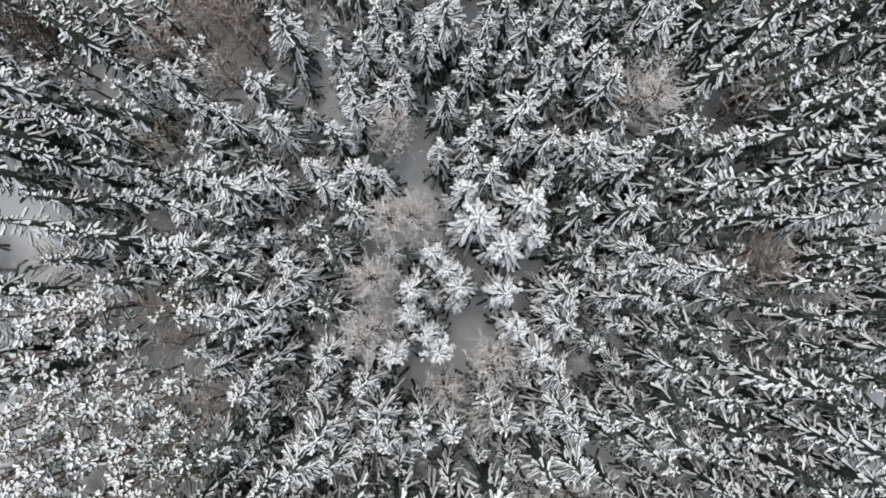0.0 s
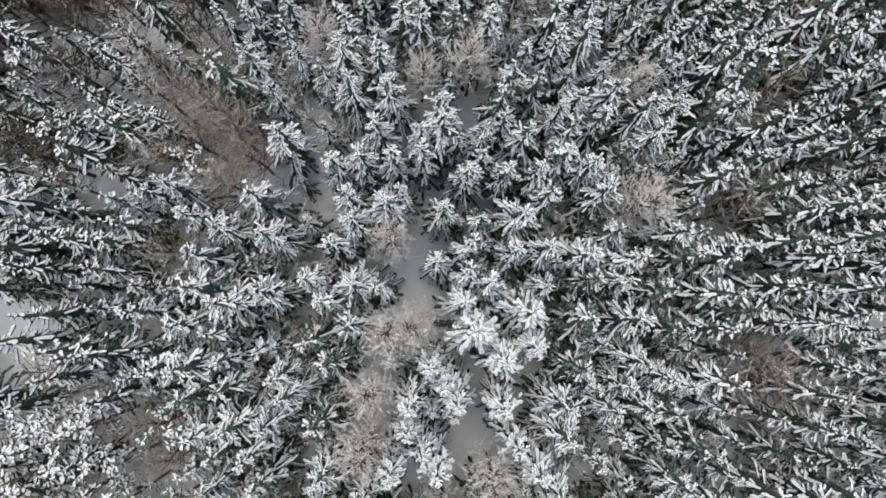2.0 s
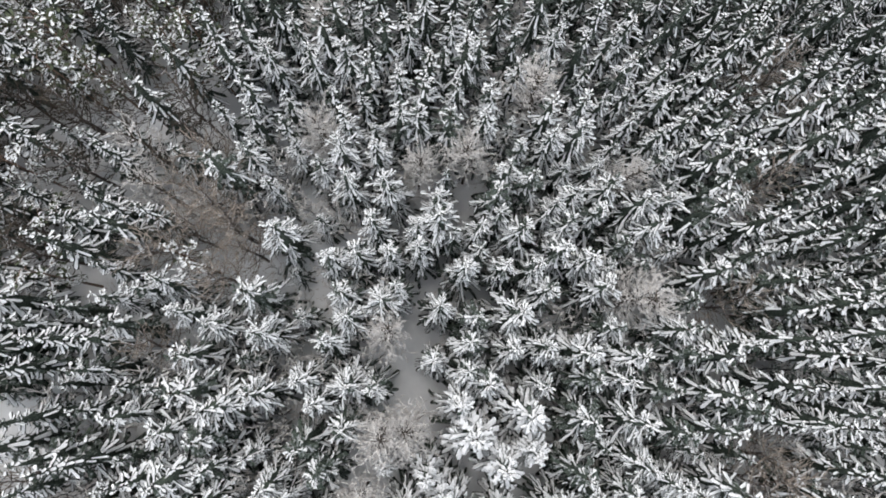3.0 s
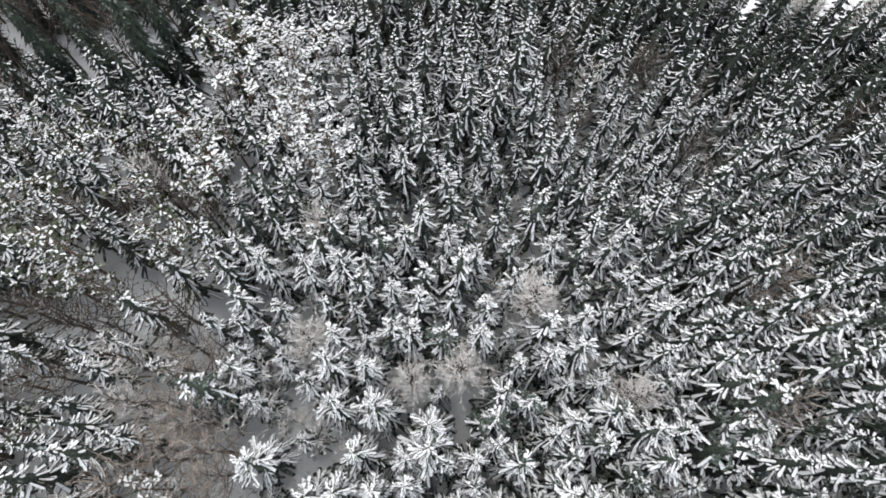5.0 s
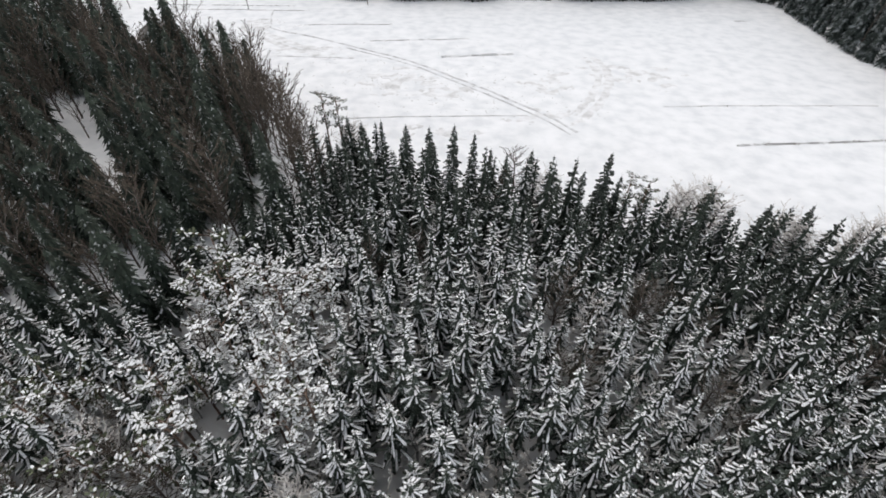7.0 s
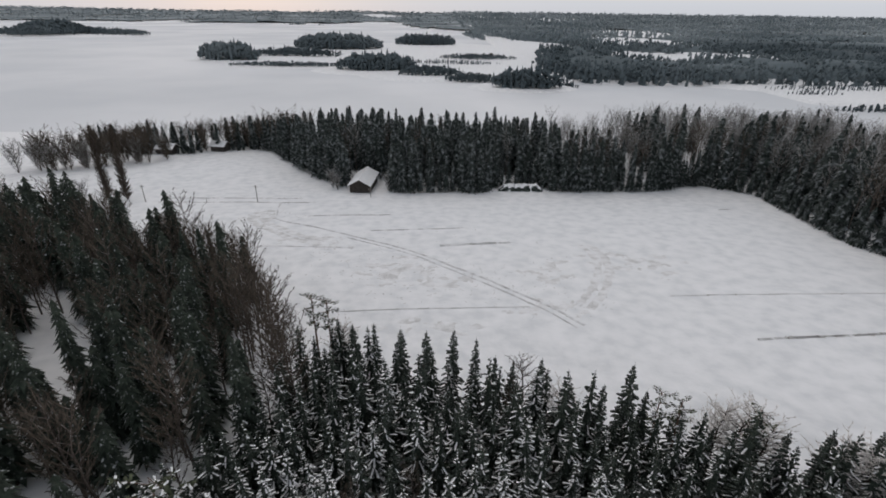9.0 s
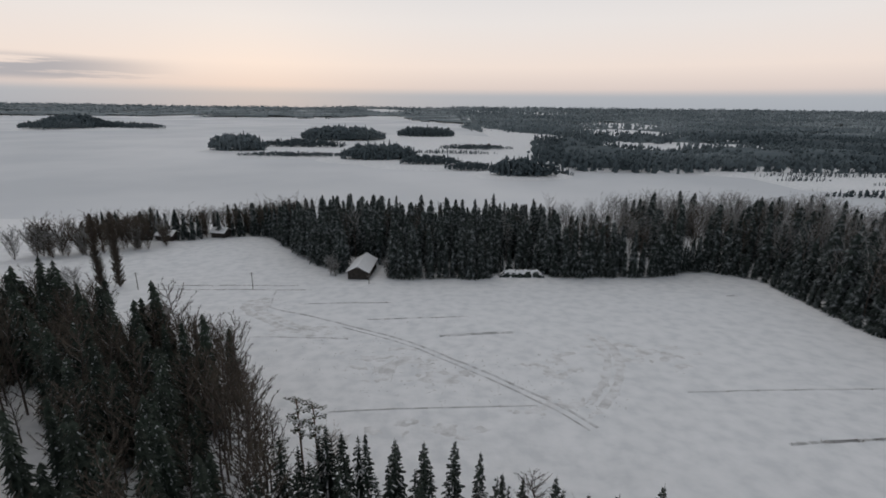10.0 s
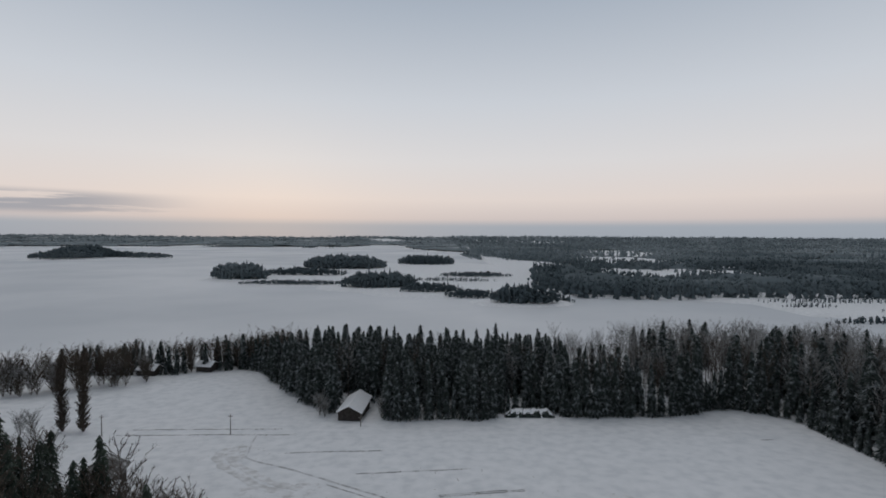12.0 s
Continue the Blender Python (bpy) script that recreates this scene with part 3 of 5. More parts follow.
# the rest of the stand round the clearing, by size
STAND = {1.15: [(-0.2, 4.1), (6.7, 2.5), (7.5, -3.0), (-6.2, 1.8), (-12.4, -12.0), (-1.9, -17.4), (16.1, -6.0), (4.1, -0.9), (-6.4, -17.9), (10.3, -3.2)],
         1.0: [(4.8, 2.7), (-11.7, -7.0), (1.6, -2.4), (2.6, -0.8), (-3.1, -0.2), (8.1, 2.0), (8.9, 0.3), (-8.0, -10.5), (0.3, -18.1), (5.8, -16.8), (20.1, -6.8), (12.7, -2.0), (-9.7, -13.2), (-3.5, -17.2), (7.2, 4.0), (3.0, -17.6), (13.4, -13.2),
               (16.2, -2.8), (8.8, 4.4), (-4.0, 3.8), (11.8, 3.7), (3.2, 11.2), (9.2, 11.6), (8.1, 9.2), (11.6, 16.0), (13.4, 11.7), (11.4, 5.1), (-1.8, 15.7), (-5.5, 14.2)],
         0.88: [(-1.1, 1.8), (1.3, 1.4), (3.5, 1.6), (5.1, 1.5), (-5.0, 0.1), (5.7, 0.1), (5.4, -2.7), (-7.2, -4.3), (11.7, -5.0), (-8.5, -9.2), (-8.8, -11.6), (10.2, -8.5), (11.6, -9.4), (-15.5, -5.9), (2.0, -17.1), (-12.8, -3.0), (7.9, -4.3), (6.3, -16.2),
                (-11.1, -9.9), (9.6, -4.4), (13.2, -3.2), (5.8, -15.0), (12.3, -7.0), (-2.8, -18.4), (10.4, -11.1), (12.1, -14.8), (8.3, -17.4), (10.6, -17.6), (-9.8, 14.2), (-7.4, 13.8), (-8.4, 15.9), (0.8, 15.8), (2.4, 14.7), (7.2, 15.5),
                (12.8, 9.3), (16.6, 5.1), (-4.3, 16.4), (-2.4, 12.5)],
         0.75: [(-3.0, 2.7), (1.3, 3.3), (1.9, 4.4), (3.4, 4.3), (-2.3, 0.4), (-6.8, -5.4), (4.2, -3.8), (3.0, -3.9), (5.4, -4.7), (3.1, -5.4), (6.4, -9.4), (-11.6, -14.7), (-6.6, -15.8), (-4.1, -18.7), (5.0, -17.8), (7.7, -13.7), (6.3, 4.8), (-4.8, 2.5),
                (-1.1, -18.7), (-14.5, 0.7), (-17.2, -0.1), (-15.7, 0.4), (-17.8, -3.7), (7.7, -10.0), (9.2, -12.6)],
         0.6: [(-1.4, 4.1), (2.4, 2.9), (-2.0, 2.5), (-3.0, -1.0), (-8.7, -5.8), (6.3, -3.4), (-6.6, -17.1), (4.3, -15.8), (-10.3, -3.3), (-5.1, -17.8), (12.1, 0.3), (-12.2, -15.4), (-8.3, -17.1)]}
for sc, where in STAND.items():
    for x, y in where:
        if spots.free(x, y, 0.3):
            place(rng.choice(young), used, x, y, sc, stretch_z=min(1.25, max(0.85, 0.97 / sc)))
            spots.take(x, y, 1.5)
BARE_AT = [(-2.9, -6.8), (-1.4, -7.0), (-4.0, -10.4), (-4.0, -13.0), (-15.5, -2.6), (2.7, -14.7), (0.0, -16.1), (1.8, -17.5), (17.2, -9.9), (-14.6, -13.5), (-11.9, -16.6), (-10.8, 2.8), (-13.8, 3.7),
           (16.7, -0.3), (10.9, -0.1), (-21.0, -9.0), (-2.7, -2.0), (-1.2, 7.8), (1.8, 8.3), (5.9, 12.0), (-13.0, 8.1), (-12.4, 5.5), (-15.4, 2.7), (-7.0, 9.7), (-7.2, 16.9), (21.3, 14.1), (18.9, 6.6),
           (21.8, 11.3), (11.2, 7.0), (-11.5, 4.0), (17.9, -8.8), (-15.5, -12.0), (-14.2, 6.2), (-12.0, 1.2)]
for x, y in BARE_AT:
    place(rng.choice(brown if x < -10 or x > 15 else bare), used, x, y, rng.uniform(0.85, 1.05))
    spots.take(x, y, 1.7)

# openings where the snow on the ground shows: x, y, radius
OPEN = [(-1.3, 0.2, 0.5), (-1.7, -2.0, 0.6), (-2.0, -4.5, 0.6), (-4.8, -9.4, 1.2), (-4.8, -11.9, 1.3), (-5.0, -13.6, 0.7), (-3.4, -9.4, 0.6), (-3.0, -11.6, 0.6), (-1.4, -15.8, 0.8), (-2.1, -17.8, 0.6), (2.2, -10.2, 0.7), (1.8, -12.2, 0.5), (4.9, -9.9, 0.5),
        (11.8, -1.3, 0.5), (11.8, -6.4, 0.45), (12.9, -20.8, 0.6), (8.1, -19.6, 0.3), (-27, -5.0, 1.5), (-24.0, -8.0, 1.8), (-13.3, 22.0, 0.9), (-18.0, 14.0, 1.0), (-13.0, 12.5, 0.5), (-18.0, 29.0, 1.0),
        (-17.5, 31.5, 1.2), (-21.0, 39.0, 2.0), (-29.0, 39.5, 2.0)]
EDGE_X = (-60, -40, -21, -13.5, -11.5, -8, -5, 0, 5, 9, 12.5, 16.6, 20, 26.7, 33, 60, 100)
EDGE_Y = (27, 27, 30, 44, 53.0, 52.6, 50.2, 49.2, 47.2, 45.4, 43.2, 42.2, 40.2, 38.0, 36.6, 28, 16)


def open_here(x, y):
    return any((x - ox) ** 2 + (y - oy) ** 2 < (orad + 0.9) ** 2 for ox, oy, orad in OPEN)


mid_young = [spruce_shape(70 + k, 7.6, (1.45, 1.6, 1.35, 1.5, 1.3)[k], 10, 7, 2, 1, snow=(0.82, 0.72, 0.64, 0.82, 0.54)[k], width=0.1, low=0.28, puff=0.8, hang=0.9).arrays() for k in range(5)]
low_young = [spruce_shape(80 + k, 7.6, (1.4, 1.5, 1.3, 1.45, 1.2, 1.4)[k], 12, 9, 2, 0, snow=(0.6, 0.5, 0.42, 0.62, 0.34, 0.5)[k], width=0.095, low=0.3, puff=0.5, hang=1.2, cover=0.9, sheltered=0.25).arrays() for k in range(6)]
dark_young = [spruce_shape(120 + k, 7.8, (1.3, 1.45, 1.2, 1.35)[k], 14, 9, 2, 0, snow=(0.76, 0.62, 0.8, 0.52)[k], width=0.095, low=0.26, puff=0.25, hang=1.6, cover=0.95, peak=0.74, lift=0.35, sag=0.2, sheltered=0.5).arrays() for k in range(4)]
edge_young = [spruce_shape(130 + k, 8.0, (1.3, 1.4, 1.2)[k], 14, 8, 2, 0, snow=(0.28, 0.2, 0.36)[k], width=0.1, low=0.26, puff=0.06, hang=1.9, cover=0.8, peak=0.74, lift=0.35, sag=0.18, sheltered=0.6).arrays() for k in range(3)]
low_pine = [pine_shape(95 + k, 8.0, 0.66, 13, 1.5, (0.5, 0.66, 0.58)[k]).arrays() for k in range(3)]
white_pine = [pine_shape(98 + k, 7.6, 0.7, 14, 1.5, 0.97).arrays() for k in range(2)]
low_bare = [bare_shape(60 + k, 7.2, 1.9, 26, 5, 2, 1.3, fine=0.03).arrays() for k in range(3)]
near_count, far_items, pine_items, bare_items, larch_items = 0, [], [], [], []
for _ in range(80000):
    y = rng.uniform(-29, 54)
    half = 28 + 0.45 * max(0, y + 14)
    x = rng.uniform(-half, half)
    if y > float(np.interp(x, EDGE_X, EDGE_Y)) or open_here(x, y):
        continue
    gap = rng.uniform(1.25, 2.0) if y < 8 else rng.uniform(1.15, 1.8)
    if abs(x + 0.5) < 9 and -16.5 < y < 7.5 and rng.random() < 0.985:
        continue
    if not spots.free(x, y, gap):
        continue
    spots.take(x, y, gap)
    patch = noise.noise((x * 0.09, y * 0.09, 7.0))
    sc = rng.uniform(0.72, 1.1) + 0.12 * noise.noise((x * 0.05, y * 0.05, 2.0))
    if patch > 0.25 and y > 12 and rng.random() < 0.16:
        larch_items.append((rng.choice(low_bare), x, y, land(x, y), sc, 1.05, rng.uniform(0, 6.28)))
    elif patch > 0.52 and rng.random() < (0.5 if y < 15 else 0.2):
        bare_items.append((rng.choice(low_bare), x, y, land(x, y), sc, 1.0, rng.uniform(0, 6.28)))
    elif (x < -12 and 2 < y < 13 and rng.random() < 0.3):
        larch_items.append((rng.choice(low_bare), x, y, land(x, y), sc, 1.05, rng.uniform(0, 6.28)))
    elif (x < -13 and y < 24 and rng.random() < (0.55 if y > 13 else 0.8 if y < -11 else 0.08)) or (-16 < x < -6 and 20 < y < 34 and rng.random() < 0.7):
        pine_items.append((rng.choice(white_pine if -14 < x < -4.5 and y > 20 or x < -14 and y < -11 or rng.random() < 0.22 else low_pine), x, y, land(x, y), sc, 1.0, rng.uniform(0, 6.28)))
    elif abs(x) < 14 and -20 < y < 10 and near_count < 80:
        near_count += 1
        place(rng.choice(young), used, x, y, sc * (0.6 if abs(x + 0.5) < 9 and -16.5 < y < 7.5 else 1.0))
    else:
        rim = y > float(np.interp(x, EDGE_X, EDGE_Y)) - (11 if x > 2 else 14) and y > 28 and rng.random() < 0.85
        far_items.append((rng.choice(edge_young if rim else dark_young if rng.random() < max((y - (15 if x < 6 else 11)) / 16, 0.95 if x < -6 and y > 20 else (0.8 if x < -12 and y > 2 else 0.35 if x < -9 else 0.0)) else (mid_young if y < 16 else low_young)), x, y, land(x, y), sc, rng.uniform(0.95, 1.15), rng.uniform(0, 6.28)))
# frosted saplings under and between the spruces
sapling = [bare_shape(64 + k, 3.2, 1.5, 9, 3, 4, 0.7, 0.1, 0.032).arrays() for k in range(4)]
under = []
for _ in range(2000):
    y = rng.uniform(-26, 34)
    half = 26 + 0.4 * max(0, y + 14)
    x = rng.uniform(-half, half)
    if y > float(np.interp(x, EDGE_X, EDGE_Y)) - 1.5 or any((x - a) ** 2 + (y - b) ** 2 < (c + 1.3) ** 2 for a, b, c in OPEN) or (-6 < x < 5 and -15 < y < -1 and rng.random() < 0.8) or not spots.free(x, y, 0.1):
        continue
    under.append((rng.choice(sapling), x, y, land(x, y), rng.uniform(0.6, 1.3), rng.uniform(0.8, 1.3), rng.uniform(0, 6.28)))
joined("sapling_thicket", under, [TWIG_GREY, TWIG_FROST], "thin frosted grey saplings under the young spruces", "saplings")
joined("spruce_stand", far_items, [BARK, NEEDLES, SNOW_BOUGH], "dense stand of young snow laden spruces covering the hill", "spruce stand")
joined("pine_stand", pine_items, [PINE_BARK, PINE_NEEDLES, SNOW_BOUGH], "young yellowish green pines with patchy snow among the spruces", "pine stand")
joined("birch_thicket", bare_items, [TWIG_BROWN, TWIG_FROST], "leafless frosted birches scattered among the spruces", "birch thicket")

joined("larch_thicket", larch_items, [BARK, TWIG_BROWN], "leafless brown larches scattered through the spruce stand", "larch thicket")

# slim trees on the field's edge
edge_proto = []
for k in range(4):
    sh = spruce_shape(140 + k, 9.3, (1.3, 1.45, 1.2, 1.35)[k], 28, 10, 2, 0, snow=(0.16, 0.08, 0.2, 0.1)[k], width=0.09, puff=0.08, hang=2.2, cover=0.7, peak=0.76, lift=0.45, sag=0.26)
    edge_proto.append(tree_thing("spruce_tree", sh, SPRUCE_PARTS, (BARK, EDGE_NEEDLES, SNOW_BOUGH), "slim dark spruce with little snow at the field's edge", "spruce tree", "spruces along the field's edge"))
ex = -9.2
while ex < 44:
    ey = float(np.interp(ex, EDGE_X, EDGE_Y)) + rng.uniform(-0.3, 1.0)
    size = rng.choice((rng.uniform(0.55, 0.75), rng.uniform(0.75, 0.9), rng.uniform(0.82, 0.98)))
    place(rng.choice(edge_proto), used, ex, ey + (0.6 if size < 0.8 else 0.0), size, stretch_z=rng.uniform(0.9, 1.1))
    ex += rng.uniform(0.8, 2.6)
edge_pine = [tree_thing("pine_tree", pine_shape(160 + k, 9.2, 0.4, 16, 0.85, 0.5), SPRUCE_PARTS, (PINE_BARK, PINE_NEEDLES, SNOW_BOUGH), "thin pine with a bare stem and a small tufted crown", "pine tree", "pines along the field's edge") for k in range(2)]
for x, y, s in ((-11.4, 53.4, 1.12), (-9.9, 52.9, 1.1), (16.4, 41.6, 0.98), (17.6, 40.6, 0.95), (22.6, 39.8, 0.95), (-12.6, 51.4, 0.8)):
    place(rng.choice(edge_pine), used, x, y, s)

for x, y, s in ((10.5, 44.6, 0.9), (20.8, 40.8, 1.1), (22.4, 40.6, 1.2), (23.4, 39.9, 1.1), (27.6, 38.2, 1.1), (29.4, 37.8, 1.0), (34.0, 36.4, 1.1), (38.5, 35.0, 1.0), (-8.9, 52.6, 1.0)):
    place(rng.choice(bare), used, x, y, s)

# ---------------------------------------------------------------- tall mixed wood west of the field
WEST_X = (-110, -72, -58, -47, -36, -29, -24, -20, -15.5, -12.5, -11.5)
WEST_Y = (107, 94, 89, 85.5, 80, 77, 71, 63.5, 56, 51.5, 46)
WEST_OPEN = [(-22.0, 40.0, 2.0), (-29.0, 38.8, 2.0), (-24.2, 43.5, 1.5), (-36.0, 49.0, 1.6), (-41.0, 56.5, 2.2), (-45.5, 63.7, 2.6), (-36.6, 53.9, 2.4), (-32.0, 48.4, 2.4), (-16.5, 50.5, 2.4), (-52.0, 72.5, 2.6), (-41.0, 61.0, 2.4), (-27.5, 61.0, 1.6), (-27.5, 51.7, 1.8), (-50.5, 96.5, 4.0), (-46.5, 88.6, 3.6),
             (-38.0, 58.0, 3.0), (-42.5, 58.0, 2.8), (-17.8, 51.5, 2.2), (-33.0, 64.0, 1.8), (-60.0, 68.0, 2.4)]
tall_spruce = [far_spruce_shape(200 + k, (13.6, 12.8, 13.2, 12.2)[k], (1.9, 2.2, 1.7, 2.0)[k], (24, 21, 25, 20)[k], 9).arrays() for k in range(4)]
tall_bare = [bare_shape(210 + k, 11.2, (1.5, 1.7, 1.4)[k], 24, 5, 5, 1.2, 0.16, 0.04, True).arrays() for k in range(3)]
west_s, west_b = [], []
RIDES = [(-45.5, 63.7), (-38.0, 57.5), (-42.0, 58.0), (-52.0, 72.5), (-17.5, 51.5), (-27.7, 38.0), (-23.7, 43.7)]


def thin_here(x, y):
    """Narrow rides in the wood, running down the slope."""
    for ax, ay in RIDES:
        d = Vector((-ax, 8.0 - ay)).normalized()
        along = (x - ax) * d.x + (y - ay) * d.y
        if -2 < along < 14 and abs((x - ax) * -d.y + (y - ay) * d.x) < 1.9:
            return True
    return False


west_spots = Spots()
for _ in range(14000):
    x = rng.uniform(-105, -11)
    y = rng.uniform(27, 108)
    if y > float(np.interp(x, WEST_X, WEST_Y)) - 0.6 or y < float(np.interp(x, (-60, -21, -17, -12), (28, 30, 40, 45))) or any((x - a) ** 2 + (y - b) ** 2 < c * c for a, b, c in WEST_OPEN):
        continue
    if thin_here(x, y) and rng.random() < 0.9:
        continue
    low_here = 1.0
    for hx, hy in ((-50.5, 96.5), (-46.5, 88.6)):
        d = Vector((-hx, 16.0 - hy)).normalized()
        along, across = (x - hx) * d.x + (y - hy) * d.y, abs((x - hx) * -d.y + (y - hy) * d.x)
        if -1 < along < 15 and across < 3.6:
            low_here = 0.48
    rim = y > float(np.interp(x, WEST_X, WEST_Y)) - 9
    gap = rng.uniform(1.0, 1.7) if rim else rng.uniform(1.5, 2.4)
    if not west_spots.free(x, y, gap):
        continue
    west_spots.take(x, y, gap)
    sc = rng.uniform(0.62, 1.06) * (1.0 if x > -35 else 1.1) * low_here
    if rng.random() < ((0.85 if x > -34 else 0.5) if rim else 0.5):
        west_b.append((rng.choice(tall_bare), x, y, land(x, y), sc, 1.0, rng.uniform(0, 6.28)))
    else:
        west_s.append((rng.choice(tall_spruce), x, y, land(x, y), sc * 0.95, 1.05, rng.uniform(0, 6.28)))
joined("spruce_wood", west_s, [BARK, DUSTED_NEEDLES], "tall dark spruces of the mixed wood beside the field", "spruce wood")
joined("alder_wood", west_b, [BARK, TWIG_BROWN], "leafless brown alders and birches of the mixed wood", "alder wood")

# ---------------------------------------------------------------- wood behind the field, in front of the lake
BELT_FRONT_X = (-125, -120, -100, -86, -68, -60, -45, -34.6, -25, -14, -10, 14, 28.5, 56, 66, 74, 82, 140)
BELT_FRONT_Y = (160, 176, 178, 179, 188, 186, 163, 149, 140, 138, 135, 137, 138.5, 139, 144, 146, 138, 138)
belt_proto = [far_spruce_shape(300 + k, (17.6, 16.8, 17.8, 17.2)[k], (2.7, 3.2, 2.4, 2.9)[k], (22, 19, 24, 20)[k], 9) for k in range(4)]
belt_arrays = [p.arrays() for p in belt_proto]
belt_things = [tree_thing("spruce_tree", p, ("trunk", "needles"), (BARK, FROSTED), "tall dark spruce lightly frosted at the far field edge", "spruce tree", "spruces behind the field") for p in belt_proto]
belt_bare_shape = [bare_shape(320 + k, 16.0, (2.4, 2.9, 2.1)[k], 20, 4, 8, 1.3, 0.25, 0.045, True) for k in range(3)]
belt_bare = [p.arrays() for p in belt_bare_shape]
round_bare = [bare_shape(330 + k, 5.6, (1.9, 2.2, 1.7)[k], 42, 5, 7, 1.0, 0.05, 0.036, True).arrays() for k in range(3)]
belt_spots, belt_s, belt_b, belt_g = Spots(4.0), [], [], []


def belt_height(x, y):
    return float(np.interp(x, (-125, -95, -75, -55, -42, -30, -8, 10, 44, 50, 58, 68, 88, 108), (0.52, 0.55, 0.64, 0.75, 0.86, 0.93, 0.9, 0.83, 0.82, 0.72, 0.86, 1.0, 1.0, 0.94)))


BARN = (-20.4, 141.0)
# front row, tree by tree
x = -62.0
while x < 81:
    y = float(np.interp(x, BELT_FRONT_X, BELT_FRONT_Y)) + rng.uniform(0.2, 1.6)
    if not (-26 < x < -13.5 and y < 152) and not 14.5 < x < 28:
        h = belt_height(x, y) * (rng.uniform(0.45, 0.8) if rng.random() < 0.5 else rng.uniform(0.85, 1.05))
        place(rng.choice(belt_things), used, x, y, h, stretch_z=1.0)
        belt_spots.take(x, y, 2.6)
    x += rng.uniform(1.6, 2.8)
x = 12.0
while x < 82:
    y = float(np.interp(x, BELT_FRONT_X, BELT_FRONT_Y)) + rng.uniform(0.2, 1.2) + (4.0 if 14 < x < 28 else 0.0)
    belt_s.append((rng.choice(belt_arrays), x, y, land(x, y), rng.uniform(0.34, 0.56), rng.uniform(0.7, 0.95), rng.uniform(0, 6.28)))
    x += rng.uniform(1.8, 3.0)
x = -108.0
while x < -56:
    y = float(np.interp(x, BELT_FRONT_X, BELT_FRONT_Y)) + rng.uniform(-0.3, 1.2)
    if min(abs(x + 93.5), abs(x + 78.0)) > 3.4:
        belt_s.append((rng.choice(belt_arrays), x, y, land(x, y), rng.uniform(0.2, 0.42), rng.uniform(0.7, 1.0), rng.uniform(0, 6.28)))
    x += rng.uniform(1.0, 2.2)
y = 62.0
while y < 136:
    x = float(np.interp(y, (60, 90, 103, 122, 137), (74, 78, 78, 81, 83))) + rng.uniform(-0.3, 1.2)
    belt_s.append((rng.choice(belt_arrays), x, y, land(x, y), rng.uniform(0.3, 0.7), rng.uniform(0.8, 1.0), rng.uniform(0, 6.28)))
    belt_spots.take(x, y, 1.5)
    y += rng.uniform(1.6, 3.0)
for _ in range(16000):
    x = rng.uniform(-122, 150)
    front = float(np.interp(x, BELT_FRONT_X, BELT_FRONT_Y))
    deep = float(np.interp(x, (-122, -90, -60, -40, 60, 100), (14, 16, 26, 52, 62, 70)))
    y = rng.uniform(60, 225)
    east = x > float(np.interp(y, (60, 90, 103, 122, 137), (74, 78, 78, 81, 83)))
    if not (front + 1.5 < y < front + deep or (east and y < 139)):
        continue
    if -26.5 < x < -13 and y < 150.5:
        continue
    if 14 < x < 28 and y < 146:
        continue
    gap = rng.uniform(2.4, 4.0) if x > -60 else rng.uniform(1.8, 3.0)
    if not belt_spots.free(x, y, gap):
        continue
    belt_spots.take(x, y, gap)
    sc = belt_height(x, y) * (rng.uniform(0.78, 1.05) + 0.16 * noise.noise((x * 0.13, y * 0.13, 3.0)))
    wide = rng.uniform(0.95, 1.45)
    leafless = 0.1 if -60 < x < 36 else (0.5 if x > 0 else 0.3)
    birches = x > 40 and y > front + 26
    leafless = 0.85 if birches else leafless
    if x < -58 and rng.random() < 0.38:
        belt_b.append((rng.choice(round_bare), x, y, land(x, y), sc * 2.2, 1.0, rng.uniform(0, 6.28)))
    elif rng.random() < leafless:
        (belt_g if rng.random() < (0.92 if birches else 0.5 if x > 0 else 0.2) else belt_b).append((rng.choice(belt_bare), x, y, land(x, y), sc * 0.97, 1.0, rng.uniform(0, 6.28)))
    else:
        belt_s.append((rng.choice(belt_arrays), x, y, land(x, y), sc * wide, 1 / wide, rng.uniform(0, 6.28)))
joined("spruce_wood", belt_s, [BARK, FROSTED], "dark spruce wood between the snowy field and the lake", "spruce wood")
joined("birch_wood", belt_b, [BARK, TWIG_BROWN], "leafless brown birches mixed into the lakeside wood", "birch wood")
joined("birch_wood", belt_g, [BARK, TWIG_GREY], "pale frosted birches mixed into the lakeside wood", "birch wood")

# two lone tall trees on the western field
lone = tree_thing("poplar_tree", bare_shape(401, 17.6, 1.05, 250, 5, 6, 2.8, 0.02, 0.085, "column"), ("trunk", "crown"), (BARK, TWIG_BROWN), "tall narrow leafless poplar standing alone on the field", "poplar tree", "poplars on the field")
place(lone, used, -79.2, 125.5, 1.0)
place(lone, used, -74.9, 125.6, 1.02)
